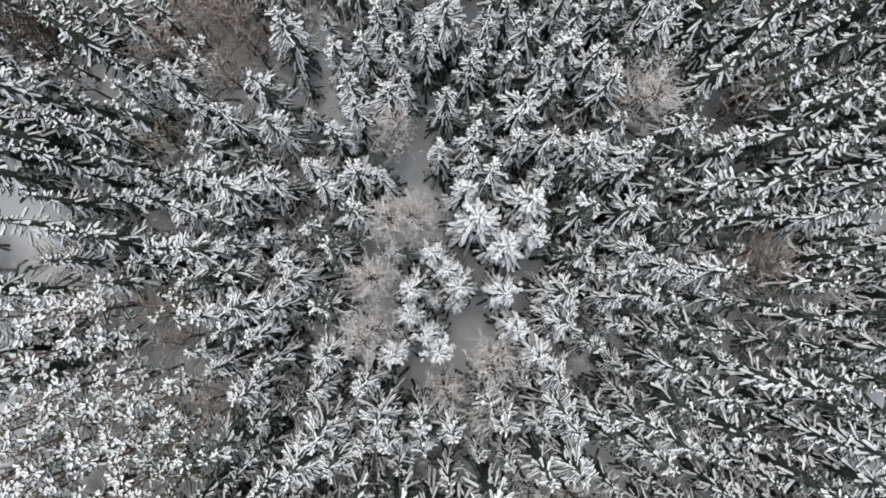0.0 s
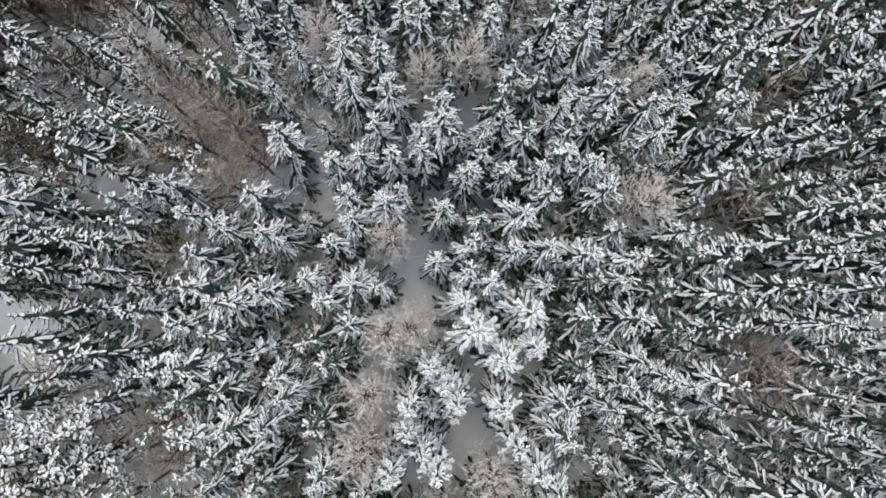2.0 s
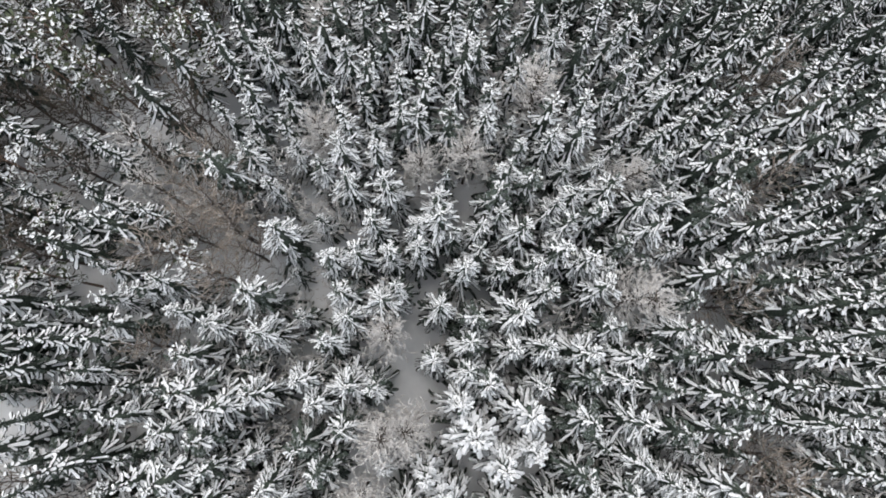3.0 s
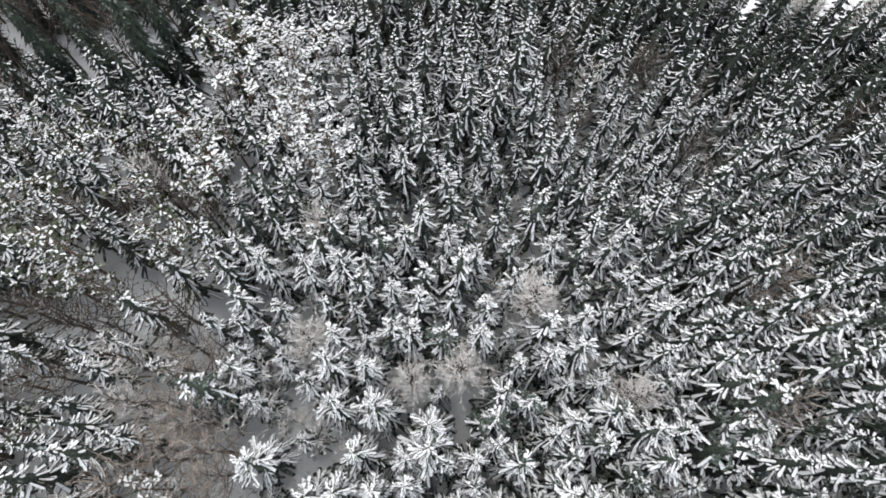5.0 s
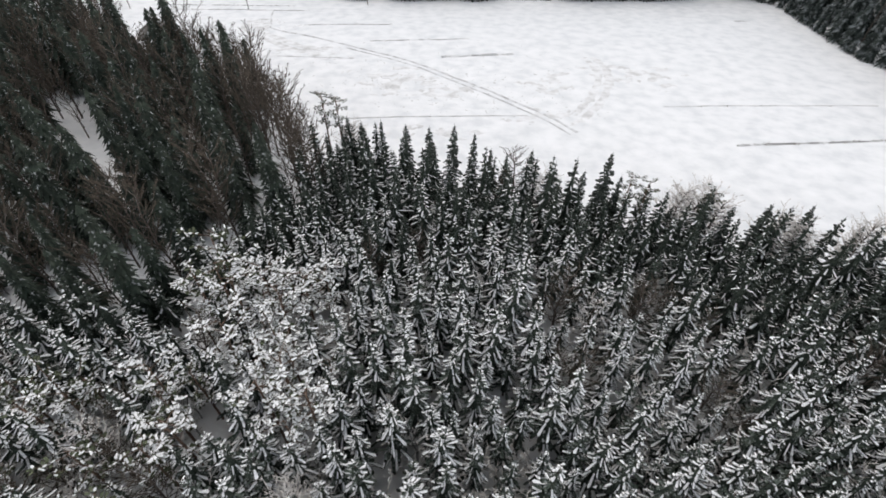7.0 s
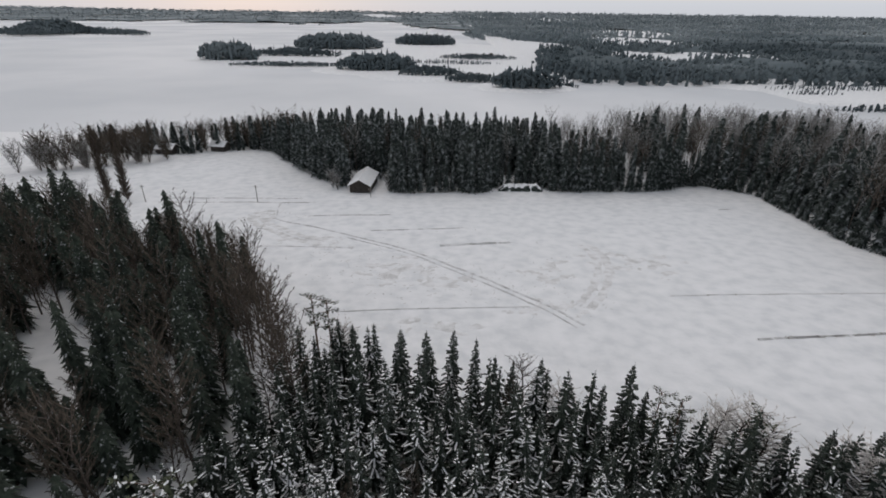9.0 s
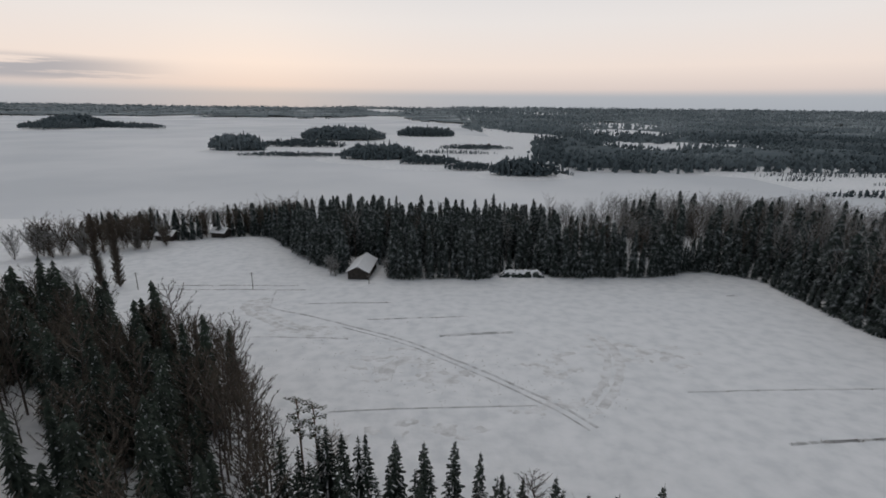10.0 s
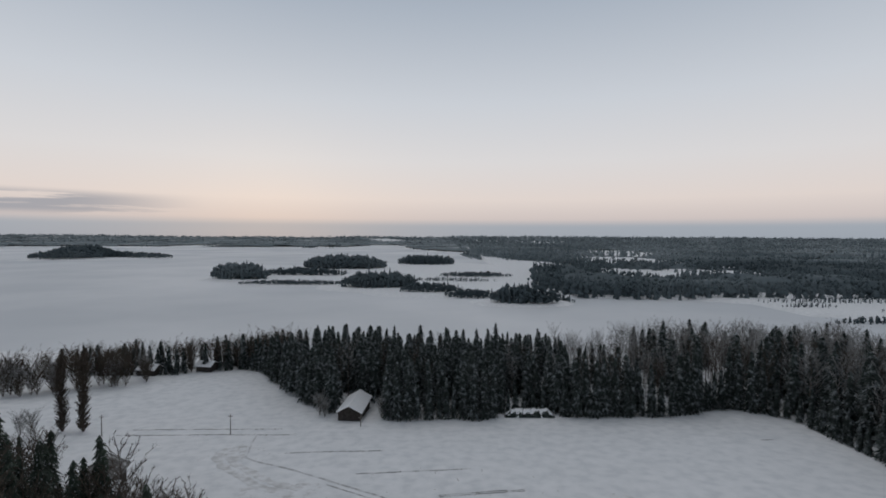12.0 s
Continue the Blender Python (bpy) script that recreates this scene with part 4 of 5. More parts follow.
# frosted bushes by the western corner and along the gap in the wood
bush = [bare_shape(410 + k, 4.6, 1.6, 40, 5, 6, 1.0, 0.03, 0.04, True) for k in range(3)]
bush_things = [tree_thing("bush", p, ("stem", "crown"), (TWIG_BROWN, TWIG_BROWN if k else TWIG_GREY), "leafless dense brown bush at the field's corner" if k else "leafless grey bush with lightly frosted twigs", "bush", "bushes round the field") for k, p in enumerate(bush)]
for k in range(30):
    x = -121 + k * 1.1 + rng.uniform(-1, 1)
    place(bush_things[k % 3], used, x, float(np.interp(x, (-122, -112, -90), (152, 158, 172))) + rng.uniform(-6, 4), rng.uniform(0.9, 1.9))
hedge_top = new("hedge")
tagged(hedge_top, "low clipped hedge buried under white snow", "hedge")
hedge_top.location = (21.2, 138.6, land(21.2, 138.6))


def bank_mesh(name, length, depth, height, mat, seed):
    """A long lumpy bank."""
    verts, tris, n, m = [], [], 48, 9
    for a in range(n + 1):
        for b in range(m):
            ang = math.pi * b / (m - 1)
            x = length * (a / n - 0.5)
            q = 1 + 0.28 * noise.noise((x * 0.9, b * 0.7, seed)) + 0.15 * noise.noise((x * 3.1, b * 1.9, seed + 4.0))
            end = min(1.0, 6.0 * (0.5 - abs(a / n - 0.5)) + 0.25)
            verts.append((x, depth / 2 * math.cos(ang) * q, height * math.sin(ang) ** 0.6 * q * end - 0.1))
    for a in range(n):
        for b in range(m - 1):
            c = a * m + b
            tris += [(c, c + m, c + 1), (c + 1, c + m, c + m + 1)]
    return mesh_of(name, verts, tris, [mat])


part("foliage", bank_mesh("foliage", 11.8, 1.8, 1.7, FROSTED, 1.0), hedge_top)
part("snow", bank_mesh("snow", 11.6, 1.5, 2.0, SNOW_ROOF, 2.0), hedge_top)
for x, y in ((-85.3, 122.2), (-82.1, 121.2), (-27.0, 137.6), (-28.5, 139.0), (-13.5, 137.0)):
    place(bush_things[0], used, x, y, rng.uniform(0.6, 0.9))

# ---------------------------------------------------------------- buildings


def box_mesh(name, size, mat, bevel=0.02):
    bm = bmesh.new()
    bmesh.ops.create_cube(bm, size=1)
    bmesh.ops.scale(bm, vec=size, verts=bm.verts)
    bmesh.ops.bevel(bm, geom=bm.edges[:], offset=bevel, segments=1, affect="EDGES")
    me = bpy.data.meshes.new(name)
    bm.to_mesh(me)
    bm.free()
    me.materials.append(mat)
    return me


def prism_mesh(name, outline, y0, y1, mat, lump=0.0):
    """An outline in x and z drawn out from y0 to y1, in steps; lump makes it uneven."""
    n, cuts = len(outline), 10 if lump else 1
    verts = []
    for c in range(cuts + 1):
        for x, z in outline:
            d = lump * noise.noise((x * 0.9, c * 1.3, z)) if lump else 0
            verts.append((x, y0 + (y1 - y0) * c / cuts, z + d))
    bm = bmesh.new()
    vs = [bm.verts.new(v) for v in verts]
    for c in range(cuts):
        for k in range(n):
            a, b = c * n + k, c * n + (k + 1) % n
            bm.faces.new((vs[a], vs[b], vs[b + n], vs[a + n]))
    bm.faces.new(vs[:n][::-1])
    bm.faces.new(vs[-n:])
    bmesh.ops.recalc_face_normals(bm, faces=bm.faces[:])
    me = bpy.data.meshes.new(name)
    bm.to_mesh(me)
    bm.free()
    me.materials.append(mat)
    return me


def at(ob, x, y, z):
    ob.location = (x, y, z)
    return ob


def building(name, x, y, turn, w, d, eave, ridge, plank_mat, label, category, windows=0, door=True, plank=0.28, lump=0.05, cap=SNOW_ROOF, cap_label="thick snow on the roof"):
    """Plank walls, gables, a boarded roof and the snow on it; the ridge runs along y."""
    top = new(name)
    tagged(top, label, category)
    top.matrix_basis = Matrix.Translation((x, y, land(x, y) - 0.15)) @ Matrix.Rotation(radians(turn), 4, "Z")
    gable = [(-w / 2, 0), (w / 2, 0), (w / 2, eave), (0, ridge), (-w / 2, eave)]
    part("wall", prism_mesh("wall", [(p * 0.985, z - 0.02 if z > 0.1 else z) for p, z in gable], -d / 2 + 0.04, d / 2 - 0.04, DARK_PLANK), top)
    shared = {}
    for side in (-1, 1):
        n = int(w / plank)
        for k in range(n):
            px = -w / 2 + (k + 0.5) * w / n
            h = eave + (ridge - eave) * (1 - abs(px) / (w / 2)) - 0.08
            key = round(h, 2)
            if key not in shared:
                shared[key] = box_mesh("plank", (w / n - 0.02, 0.05, h), plank_mat, 0.008)
            at(part("plank", shared[key], top), px, side * (d / 2 - 0.01), h / 2)
        n = int(d / (plank * 1.6))
        long = shared.setdefault("side", box_mesh("plank", (0.05, d / n - 0.02, eave - 0.03), plank_mat, 0.008))
        for k in range(n):
            at(part("plank", long, top), side * (w / 2 + 0.012), -d / 2 + (k + 0.5) * d / n, (eave - 0.03) / 2)
    o, th = 0.45, 0.1
    slope = (ridge - eave) / (w / 2)
    ze = eave - slope * o
    roof = [(-w / 2 - o, ze), (0, ridge), (w / 2 + o, ze), (w / 2 + o, ze + th), (0, ridge + th), (-w / 2 - o, ze + th)]
    part("roof", prism_mesh("roof", roof, -d / 2 - 0.5, d / 2 + 0.5, DARK_PLANK), top, "dark boarded roof")
    sn = 0.24
    snow = [(-w / 2 - o - 0.06, ze + th + 0.01), (0, ridge + th + 0.01), (w / 2 + o + 0.06, ze + th + 0.01), (w / 2 + o + 0.02, ze + th + sn * 0.8), (w / 4, (ze + ridge) / 2 + th + sn * 1.1),
            (0, ridge + th + sn * 0.9), (-w / 4, (ze + ridge) / 2 + th + sn * 1.1), (-w / 2 - o - 0.02, ze + th + sn * 0.8)]
    part("snow", prism_mesh("snow", snow, -d / 2 - 0.55, d / 2 + 0.55, cap, lump), top, cap_label)
    if door:
        at(part("door", box_mesh("door", (1.5, 0.06, 1.9), DARK_PLANK), top, "dark plank door"), w * 0.12, -d / 2 - 0.05, 0.98)
    for k in range(windows):
        wx = -w / 2 + (k + 0.5) * w / windows
        win = at(part("window", box_mesh("window", (0.9, 0.05, 0.9), GLASS_DARK), top), wx, -d / 2 - 0.05, 1.6)
        for dx, dz, sx, sz in ((-0.48, 0, 0.08, 1.04), (0.48, 0, 0.08, 1.04), (0, 0.48, 0.9, 0.08), (0, -0.48, 0.9, 0.08)):
            at(part("window_frame", box_mesh("window_frame", (sx, 0.07, sz), WHITE_PAINT, 0.008), win), dx, -0.02, dz)
    return top


building("barn", -20.4, 140.2, -3.0, 5.1, 11.2, 2.5, 3.9, PLANK, "grey weathered plank barn with a snow covered gable roof", "barn")
building("house", -50.5, 96.5, 18, 4.8, 5.4, 2.5, 4.0, PLANK, "dark plank house with a thinly dusted roof among leafless trees", "house", windows=2, door=False, plank=0.35, cap=DUSTED_ROOF, cap_label="dark roof dusted with thin snow")
building("shed", -46.5, 88.6, 108, 4.0, 5.8, 2.6, 3.9, PLANK, "small plank shed with deep roof snow beside the house", "shed", door=False, plank=0.4)
building("cabin", -93.5, 180.0, 84, 4.0, 5.6, 2.2, 3.4, PLANK, "small cabin with a white snowy roof at the wood's edge", "cabin", door=False, plank=0.45)
building("cabin", -78.0, 186.0, 80, 4.0, 5.0, 2.2, 3.3, PLANK, "small dark cabin half hidden by lakeside trees", "cabin", door=False, plank=0.45)
building("shed", 104.5, 148.5, 80, 4.0, 6.0, 2.3, 3.3, PLANK, "low shed with a white snowy roof among birches", "shed", door=False, plank=0.45)


FARMSTEADS = [(96.0, 418.0, 70, 6, 10), (78.0, 402.0, 20, 6, 9), (152.0, 560.0, 60, 7, 12), (28.0, 640.0, 85, 8, 15), (56.0, 655.0, 15, 7, 12)]
for x, y, turn, w, d in FARMSTEADS:
    building("house", x, y, turn, w, d, 3.2, 5.2, PLANK, "small dark farmhouse with a snowy roof on the far shore", "house", door=False, plank=2.0)


# ---------------------------------------------------------------- poles, tracks and furrows on the field
def pole_thing(x, y, h):
    top = new("utility_pole")
    tagged(top, "short grey wooden pole standing in the snowy field", "pole", "poles on the field")
    top.location = (x, y, land(x, y))
    sh = Shape()
    sh.tube((0, 0, -0.4), (0, 0, h), 0.11, 0.08, 8, 0)
    sh.add([(0.08 * math.cos(a), 0.08 * math.sin(a), h) for a in (0, 1.57, 3.14, 4.71)] + [(0, 0, h + 0.08)], [(0, 1, 4), (1, 2, 4), (2, 3, 4), (3, 0, 4)], 0)
    v, t, m = sh.arrays()
    part("post", mesh_of("post", v, t, [GREY_POLE]), top)
    at(part("crossarm", box_mesh("crossarm", (0.9, 0.08, 0.1), GREY_POLE), top), 0, 0, h - 0.35)
    for dx in (-0.36, 0.36):
        at(part("insulator", box_mesh("insulator", (0.07, 0.07, 0.14), WHITE_PAINT, 0.02), top), dx, 0, h - 0.22)
    return top


for x, y, h in ((-68.9, 122.6, 4.2), (-43.1, 123.8, 4.2), (-17.3, 130.4, 2.2)):
    pole_thing(x, y, h)


def path_points(points, step=0.8):
    """A smooth line through points."""
    out = []
    p = [Vector(points[0]) * 2 - Vector(points[1])] + [Vector(q) for q in points] + [Vector(points[-1]) * 2 - Vector(points[-2])]
    for k in range(1, len(p) - 2):
        n = max(2, int((p[k + 1] - p[k]).length / step))
        for j in range(n):
            t = j / n
            out.append(0.5 * ((2 * p[k]) + (p[k + 1] - p[k - 1]) * t + (2 * p[k - 1] - 5 * p[k] + 4 * p[k + 1] - p[k + 2]) * t * t + (3 * p[k] - p[k - 1] - 3 * p[k + 1] + p[k + 2]) * t ** 3))
    out.append(p[-2])
    return out


def rut(name, points, width, offsets, label, category, ragged=0.3, lift=0.03, mat=RUT):
    """Ruts pressed into the snow with low banks, along a line."""
    line = path_points(points)
    verts, tris = [], []
    for off in offsets:
        o = len(verts)
        for k, p in enumerate(line):
            q, b = line[min(k + 1, len(line) - 1)], line[max(k - 1, 0)]
            d = (q - b).normalized()
            side = Vector((-d.y, d.x))
            w = width * (1 + ragged * noise.noise((p.x * 0.7, p.y * 0.7, off)))
            shift = 0.15 * noise.noise((p.x * 0.3, p.y * 0.3, 9.0 + off))
            for f, dz in ((-1.0, -0.08), (-0.7, 0.05), (-0.4, 0.0), (0.4, 0.0), (0.7, 0.05), (1.0, -0.08)):
                c = p + side * (off + shift + f * w)
                verts.append((c.x, c.y, land(c.x, c.y) + lift + dz))
        for k in range(len(line) - 1):
            for j in range(5):
                a = o + 6 * k + j
                tris += [(a, a + 1, a + 7), (a, a + 7, a + 6)]
    ob = new(name, mesh_of(name, verts, tris, [mat]))
    return tagged(ob, label, category, kind="structure")


TRACK = [(-37.6, 123.6), (-36.6, 118.4), (-35.1, 113.0), (-34.9, 111.2), (-33.9, 109.9), (-31.4, 108.3), (-24.9, 104.8), (-16.6, 99.7), (-9.0, 94.9), (-3.1, 90.2), (2.1, 85.0), (6.7, 80.4), (10.7, 75.9), (15.7, 69.9), (18.5, 65.5)]
rut("track", TRACK, 0.2, (0.0,), "curving tractor track pressed into the field's snow", "track")
rut("track", TRACK[7:], 0.1, (-1.25,), "fainter second wheel track beside the first", "track", 0.5)
rut("track", [(-39.5, 115.5), (-40.2, 112.5), (-37.5, 107.0), (-33.2, 103.0), (-27.0, 97.6), (-21.5, 95.0)], 0.9, (0.0, 2.0), "broad faint scuffed trail in the field's snow", "track", 0.7, mat=SCUFFED)
rut("track", [(26.0, 96.0), (26.8, 90.0), (25.4, 83.0), (22.6, 76.5), (19.0, 71.0)], 0.7, (0.0, 1.7), "broad faint scuffed trail in the field's snow", "track", 0.7, mat=SCUFFED)
FURROWS = [((-65, 126.6), (-33.8, 128.0)), ((-66, 122.6), (-29.5, 124.1)), ((-28.2, 112.7), (-10.0, 114.4)), ((-13.5, 102.9), (5.6, 105.5)), ((0.3, 94.4), (13.2, 96.6)), ((65.5, 122.1), (69.0, 122.1)),
           ((-12.9, 68.6), (12.5, 70.4)), ((33.2, 74.5), (66, 76.2)), ((38.2, 62.5), (62, 64.8)), ((-32.1, 93.4), (-15.3, 93.0))]
for k, (a, b) in enumerate(FURROWS):
    pair = (0.0,) if k != 4 else (0.0, 0.62)
    m = ((a[0] + b[0]) / 2, (a[1] + b[1]) / 2 + 0.15)
    rut("furrow", [a, m, b], 0.1 if k != 8 else 0.24, pair, "straight open furrow line across the snowy field", "furrow", 0.5, mat=SCUFFED if k in (6, 7) else RUT if k == 9 else FURROW_SOIL)


def scuffed(cx, cy, rx, ry, seed):
    """Lumpy churned snow that breaks through the smooth cover in patches."""
    verts, tris = [], []
    nx, ny = int(rx * 2 / 0.4), int(ry * 2 / 0.4)
    for j in range(ny + 1):
        for i in range(nx + 1):
            x, y = cx + rx * (2 * i / nx - 1), cy + ry * (2 * j / ny - 1)
            q = math.hypot((x - cx) / rx, (y - cy) / ry)
            verts.append((x, y, land(x, y) + 0.16 * noise.noise((x * 0.35, y * 0.5, seed)) + 0.1 * noise.noise((x * 1.3, y * 1.5, seed)) + 0.01 - 0.14 * q * q))
    for j in range(ny):
        for i in range(nx):
            a = j * (nx + 1) + i
            tris += [(a, a + 1, a + nx + 2), (a, a + nx + 2, a + nx + 1)]
    tagged(new("snow_patch", mesh_of("snow_patch", verts, tris, [SCUFFED])), "patch of churned uneven snow on the field", "snow", kind="stuff")


for k, (cx, cy, rx, ry) in enumerate(((-5.5, 83.0, 13, 8), (1.5, 78.5, 8, 5), (-23.0, 95.5, 10, 5), (15.5, 70.5, 7, 4), (-1.0, 65.0, 9, 3), (17.5, 83.0, 6, 8), (-37.0, 113.5, 4, 7), (33.0, 88.0, 12, 8))):
    scuffed(cx, cy, rx, ry, 3.0 + k * 7)

# dry grass standing along the furrows and in loose patches
blades = Shape()
grng = random.Random(5)


def tuft(x, y, h, n):
    z = land(x, y)
    for _ in range(n):
        a, l = grng.uniform(0, 6.28), h * grng.uniform(0.5, 1.1)
        bx, by = x + grng.uniform(-0.12, 0.12), y + grng.uniform(-0.12, 0.12)
        dx, dy = math.cos(a) * 0.02, math.sin(a) * 0.02
        blades.add([(bx - dx, by - dy, z - 0.02), (bx + dx, by + dy, z - 0.02), (bx + dy * 8 * l, by + dx * 8 * l, z + l)], [(0, 1, 2)], 0)


for k, (a, b) in enumerate(FURROWS):
    n = int(math.dist(a, b) * (2.0 if k == 8 else 0.15 if k in (6, 7, 9) else 0.8))
    for j in range(n):
        t = grng.random()
        tuft(a[0] + (b[0] - a[0]) * t + grng.uniform(-0.2, 0.2), a[1] + (b[1] - a[1]) * t + grng.uniform(-0.25, 0.25), 0.3, 6)
for cx, cy, rad, n in ((1, 79, 9, 130), (-14, 86, 8, 70), (15, 73, 6, 90), (-36, 112, 5, 50), (0, 92, 14, 60)):
    for _ in range(n):
        a, q = grng.uniform(0, 6.28), rad * math.sqrt(grng.random())
        tuft(cx + q * math.cos(a) * 1.6, cy + q * math.sin(a), 0.16, 4)
v, t, m = blades.arrays()
tagged(new("grass", mesh_of("grass", v, t, [STRAW], shade=False)), "dry straw coloured grass tips poking through the field snow", "grass", kind="stuff")

# ---------------------------------------------------------------- woods and land beyond the lake


def cone_tree(seed, height, radius, skirts=3):
    r = random.Random(seed)
    sh = Shape()
    for k in range(skirts):
        z0, z1 = height * (0.02 + 0.3 * k), height * min(1.0, 0.5 + 0.26 * k)
        q = radius * (1 - 0.26 * k)
        n = 6
        ph = r.uniform(0, 6)
        sh.add([(q * r.uniform(0.7, 1.2) * math.cos(ph + j * math.tau / n), q * r.uniform(0.7, 1.2) * math.sin(ph + j * math.tau / n), z0) for j in range(n)] + [(r.uniform(-0.2, 0.2), r.uniform(-0.2, 0.2), z1)],
               [(j, (j + 1) % n, n) for j in range(n)], 0)
    return sh.arrays()


def round_tree(seed, height, radius, clumps=7):
    """A broad crown of loose clumps."""
    r = random.Random(seed)
    sh = Shape()
    for _ in range(clumps):
        c = Vector((r.uniform(-0.6, 0.6) * radius, r.uniform(-0.6, 0.6) * radius, height * r.uniform(0.3, 0.85)))
        q = radius * r.uniform(0.4, 0.62)
        pts = [c + Vector(p) * q * r.uniform(0.75, 1.25) for p in ((1, 0, 0), (0, 1, 0), (-1, 0, 0), (0, -1, 0), (0, 0, 1.3), (0, 0, -1.1))]
        sh.add([tuple(p) for p in pts], [(0, 1, 4), (1, 2, 4), (2, 3, 4), (3, 0, 4), (1, 0, 5), (2, 1, 5), (3, 2, 5), (0, 3, 5)], 0)
    sh.tube((0, 0, -0.5), (0, 0, height * 0.6), radius * 0.07, radius * 0.04, 4, 0)
    return sh.arrays()


cones = [cone_tree(500 + k, 14, (2.6, 3.0, 2.4)[k]) for k in range(3)]
rounds = [round_tree(510 + k, 12, (3.0, 3.6, 2.7)[k], 9) for k in range(3)]
mounds = [round_tree(520 + k, 12, (3.6, 4.2, 3.2)[k], 2) for k in range(3)]


def grove(places, gap, tall, count, leafy=0.3, seed=1, close=0.66):
    """Trees strewn over ellipses (cx, cy, rx, ry)."""
    r = random.Random(seed)
    items = []
    for cx, cy, rx, ry in places:
        keep = Spots(gap)
        for _ in range(int(count * 2.2)):
            a, q = r.uniform(0, 6.283), math.sqrt(r.random())
            x, y = cx + rx * q * math.cos(a), cy + ry * q * math.sin(a)
            if keep.free(x, y, gap * close):
                keep.take(x, y, gap * close)
                items.append((r.choice(rounds) if r.random() < leafy else r.choice(cones), x, y, land(x, y) - 0.3, tall / 14 * r.uniform(0.78, 1.12) * (1.08 - 0.5 * q ** 3), r.uniform(0.9, 1.15), r.uniform(0, 6.28)))
    return items


POINT_WOODS = [([(-235, 590, 32, 18)], 4.5, 19, 500, 0.6), ([(-175, 640, 55, 8)], 3.6, 11, 220, 0.7), ([(-150, 772, 62, 36)], 5, 20, 700, 0.7), ([(-150, 528, 62, 5)], 2.6, 5.5, 500, 0.95),
               ([(-62, 500, 36, 17)], 4, 15.5, 600, 0.4), ([(-10, 458, 28, 7)], 2.8, 8.5, 400, 0.7), ([(26, 432, 24, 6)], 2.8, 7.5, 340, 0.7), ([(62, 392, 26, 11)], 4, 13.5, 400, 0.5),
               ([(40, 620, 45, 14)], 4, 6.5, 330, 0.95), ([(0, 560, 60, 5)], 3.4, 5, 160, 0.9), ([(-30, 900, 50, 36)], 5.5, 17, 400, 0.6), ([(92, 405, 12, 5)], 3.5, 6, 60, 0.7)]
far = []
for k, (where, gap, tall, count, leafy) in enumerate(POINT_WOODS):
    far += grove(where, gap, tall, count, 0.5 + 0.5 * leafy, 600 + k)
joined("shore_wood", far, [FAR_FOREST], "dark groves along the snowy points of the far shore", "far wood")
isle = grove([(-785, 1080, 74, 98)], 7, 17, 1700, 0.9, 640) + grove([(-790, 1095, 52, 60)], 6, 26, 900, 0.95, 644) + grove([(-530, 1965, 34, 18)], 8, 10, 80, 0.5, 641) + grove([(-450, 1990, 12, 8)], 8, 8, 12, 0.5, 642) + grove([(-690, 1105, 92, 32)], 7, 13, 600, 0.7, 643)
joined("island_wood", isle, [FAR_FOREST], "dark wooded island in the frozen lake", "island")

# great forest over the eastern shore and the hills of the horizon
er = random.Random(77)
east_items = []
CLEARINGS = [(245, 640, 38, 85), (345, 660, 70, 55), (400, 640, 40, 8), (330, 930, 70, 110), (430, 1260, 90, 170), (560, 1010, 60, 22), (305, 440, 70, 9), (520, 760, 110, 12), (720, 905, 150, 13), (500, 572, 60, 7), (850, 1180, 190, 20), (240, 1120, 80, 26), (620, 690, 50, 8)]
for _ in range(16500):
    y = 415 * math.exp(er.random() ** 1.15 * 2.35)
    half = y * 1.0
    x = er.uniform(60, half + 120)
    lo = float(np.interp(y, (415, 424, 434, 500, 640, 790, 880, 960, 1300, 4500), (420, 130, 105, 85, 112, 140, 190, 120, 20, -200)))
    if x < lo or any(((x - a) / c) ** 2 + ((y - b) / d) ** 2 < 1 for a, b, c, d in CLEARINGS):
        continue
    if y > 760 and noise.noise((x * 0.003, y * 0.006, 4.0)) + 0.3 * noise.noise((x * 0.012, y * 0.02, 6.0)) > 0.45:
        continue
    s = 1.0 + max(0, y - 700) / 1600
    east_items.append((er.choice(cones) if er.random() < 0.3 else er.choice(mounds), x, y, land(x, y) - 0.5, s * er.uniform(0.75, 1.15), er.uniform(0.8, 1.0) if y < 1200 else 0.7, er.uniform(0, 6.28)))
# shaded canopy that closes the gaps between the crowns
gv, gt = [], []
east_y, east_n = [436 + 12 * k for k in range(90)], 90
for y in east_y:
    lo = float(np.interp(y, (415, 424, 434, 500, 640, 790, 880, 960, 1300, 4500), (420, 130, 105, 85, 112, 140, 190, 120, 20, -200))) + 7
    for i in range(east_n + 1):
        x = lo + (y * 1.0 + 110 - lo) * i / east_n
        rise = smooth(i / 6) * smooth((y - 436) / 40)
        for p, q, c, d in CLEARINGS:
            rise *= smooth((math.hypot((x - p) / (c + 18), (y - q) / (d + 18)) - 1.0) * 2.5)
        if y > 740:
            rise *= smooth((0.41 - noise.noise((x * 0.003, y * 0.006, 4.0)) - 0.3 * noise.noise((x * 0.012, y * 0.02, 6.0))) / 0.15)
        gv.append((x, y, land(x, y) - 0.6 + rise * (9 + 3 * noise.noise((x * 0.03, y * 0.03, 2.0)))))
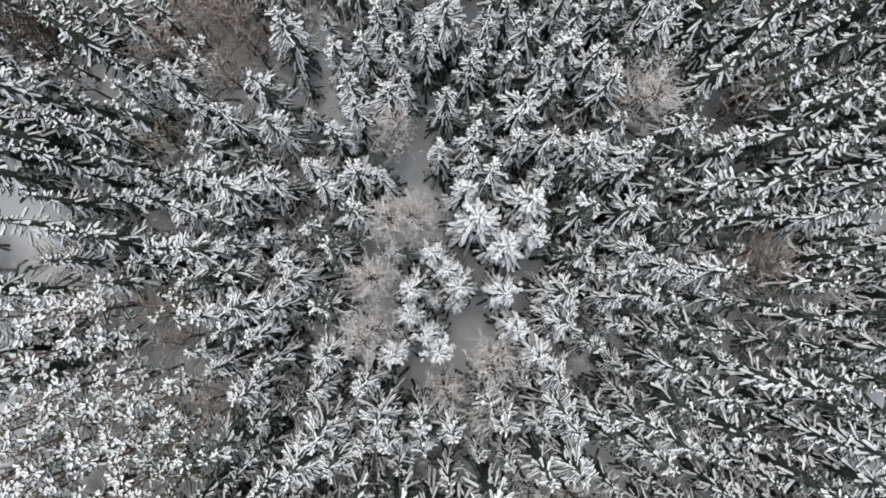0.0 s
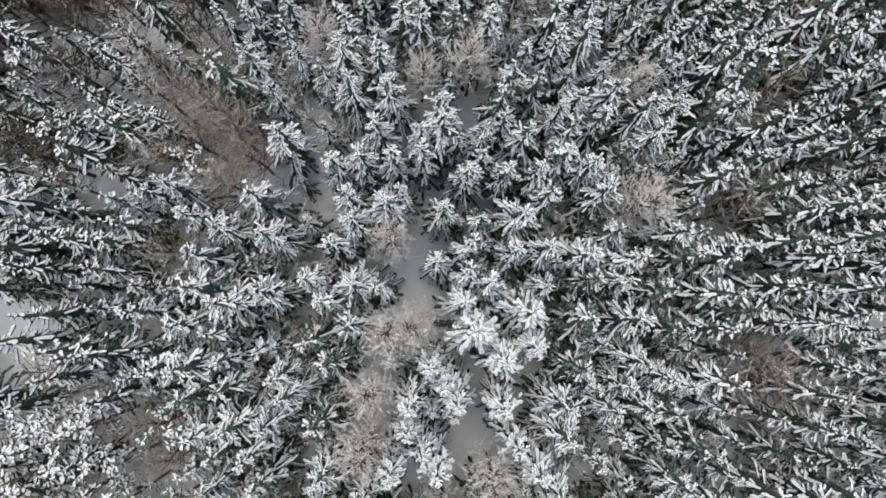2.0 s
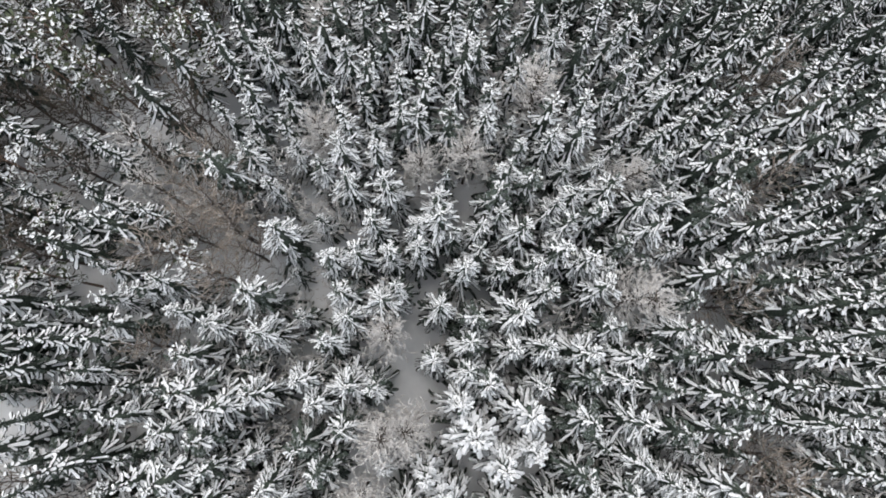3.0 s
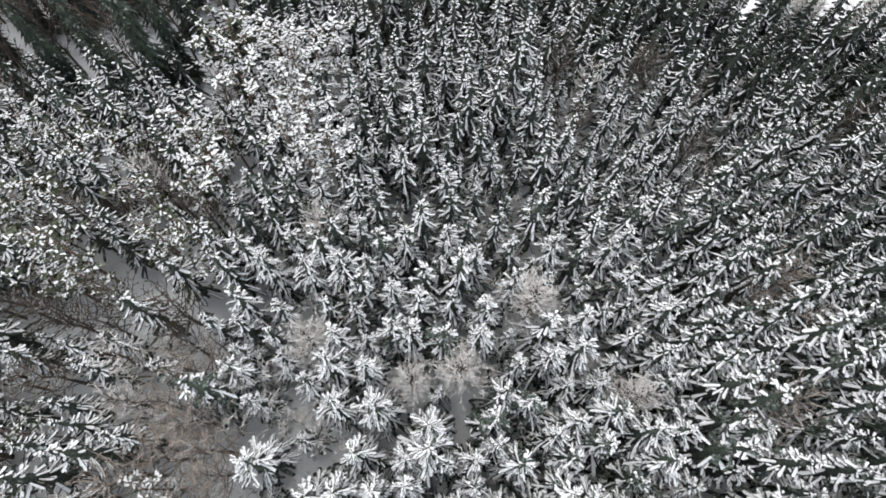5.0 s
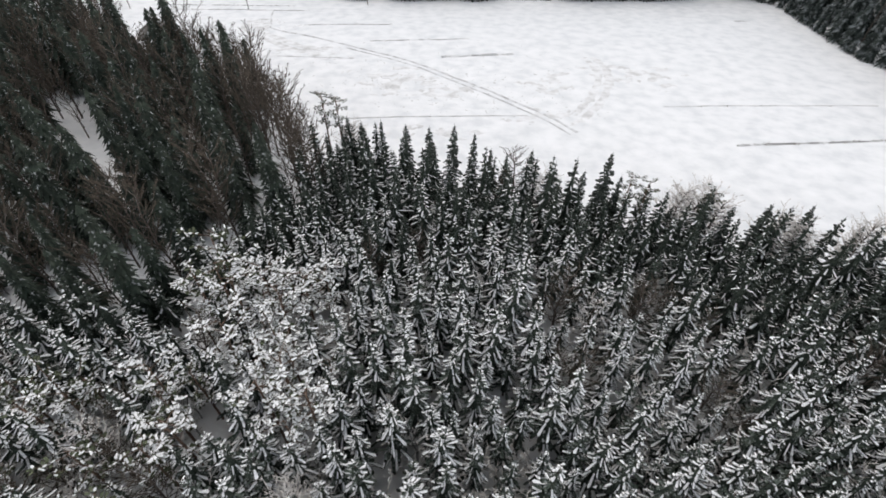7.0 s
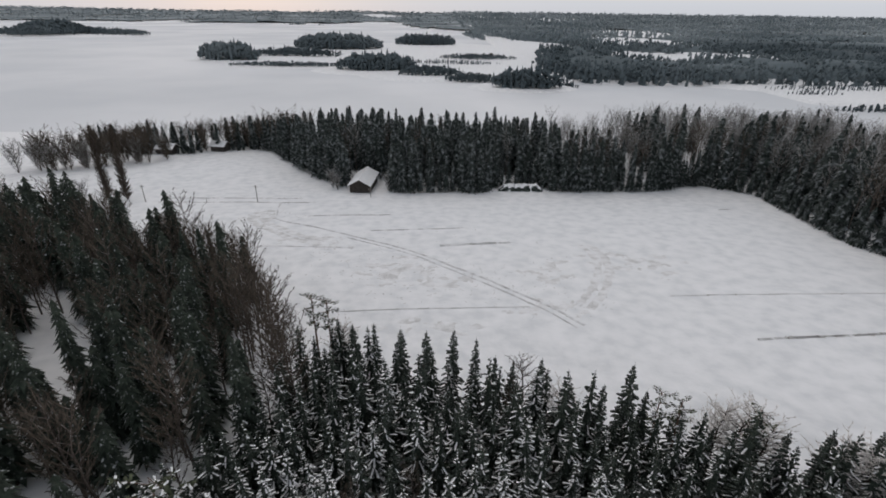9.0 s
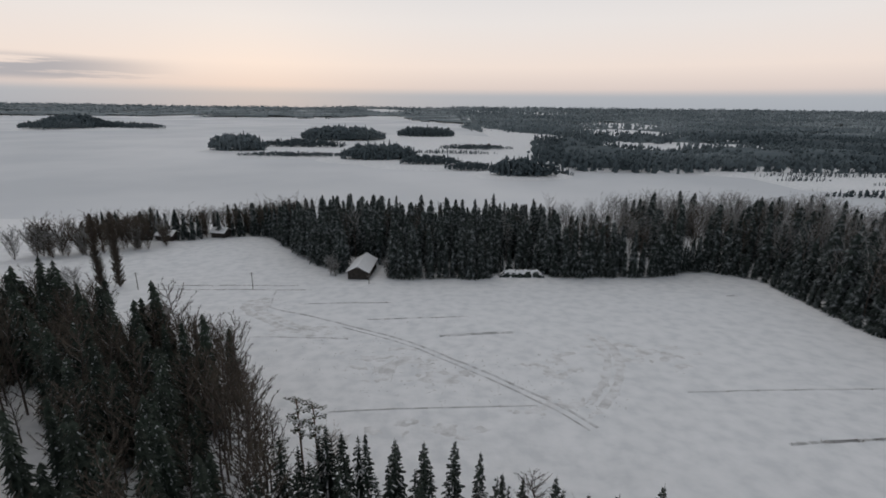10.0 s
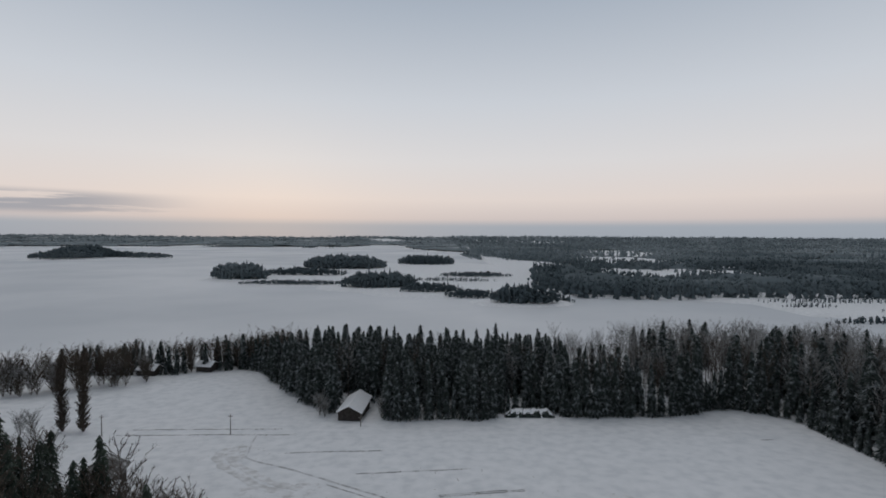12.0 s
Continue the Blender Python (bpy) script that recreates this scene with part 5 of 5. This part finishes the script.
for j in range(len(east_y) - 1):
    for i in range(east_n):
        a = j * (east_n + 1) + i
        x, y, _ = gv[a]
        if any(((x - p) / (c + 9)) ** 2 + ((y - q) / (d + 9)) ** 2 < 1 for p, q, c, d in CLEARINGS) or (y > 740 and noise.noise((x * 0.003, y * 0.006, 4.0)) + 0.3 * noise.noise((x * 0.012, y * 0.02, 6.0)) > 0.41):
            continue
        gt += [(a, a + 1, a + east_n + 2), (a, a + east_n + 2, a + east_n + 1)]
east_items.append(((np.array(gv, np.float32), np.array(gt, np.int32), np.zeros(len(gt), np.int32)), 0, 0, 0, 1.0, 1.0, 0.0))
joined("east_forest", [i for i in east_items if i[2] > 850], [HAZY_FOREST], "forest on the rising land east of the lake, paled by painted haze", "far forest")
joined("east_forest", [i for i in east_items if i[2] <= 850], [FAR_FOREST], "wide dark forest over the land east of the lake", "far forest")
ridge_items = []
for _ in range(7500):
    y = er.uniform(1750, 4700)
    x = er.uniform(-1.05 * y - 100, 1.05 * y)
    edge = float(np.interp(x, (-4900, -1900, -500, -420, -260, -120, 85, 110), (2000, 2100, 2320, 2800, 2750, 1900, 1480, 1000)))
    if y < edge + 6 or noise.noise((x * 0.003, y * 0.0012, 8.0)) > 0.38:
        continue
    s = 1.3 + (y - 1700) / 1300
    ridge_items.append((er.choice(mounds), x, y, land(x, y) - 2, s * er.uniform(0.8, 1.3), 0.42, er.uniform(0, 6.28)))
# closed canopy under the treetops
cv, ct = [], []
rows_y = [1500 + 34 * k for k in range(95)]
cols = [-1.12 + 2.24 * k / 150 for k in range(151)]
for y in rows_y:
    for f in cols:
        x = f * y
        cv.append((x, y, land(x, y) + 4 + 4 * noise.noise((x * 0.02, y * 0.02, 0.0))))
for j in range(len(rows_y) - 1):
    for i in range(150):
        x, y = cols[i] * rows_y[j], rows_y[j]
        edge = float(np.interp(x, (-4900, -1900, -500, -420, -260, -120, 85, 110), (2000, 2100, 2320, 2800, 2750, 1900, 1480, 1400)))
        if y > edge + 10 and noise.noise((x * 0.003, y * 0.0012, 8.0)) < 0.36:
            a = j * 151 + i
            ct += [(a, a + 1, a + 152), (a, a + 152, a + 151)]
ridge_items.append(((np.array(cv, np.float32), np.array(ct, np.int32), np.zeros(len(ct), np.int32)), 0, 0, 0, 1.0, 1.0, 0.0))
joined("horizon_forest", ridge_items, [HAZY_FOREST], "forest on the low hills of the horizon, blue grey with painted haze", "far forest")
shrubs = grove([(300, 398, 62, 6), (330, 352, 36, 5), (262, 372, 20, 4), (350, 418, 40, 5)], 4, 4, 160, 0.5, 651)
shrubs += grove([(275, 318, 42, 6)], 4, 6, 260, 0.4, 650)
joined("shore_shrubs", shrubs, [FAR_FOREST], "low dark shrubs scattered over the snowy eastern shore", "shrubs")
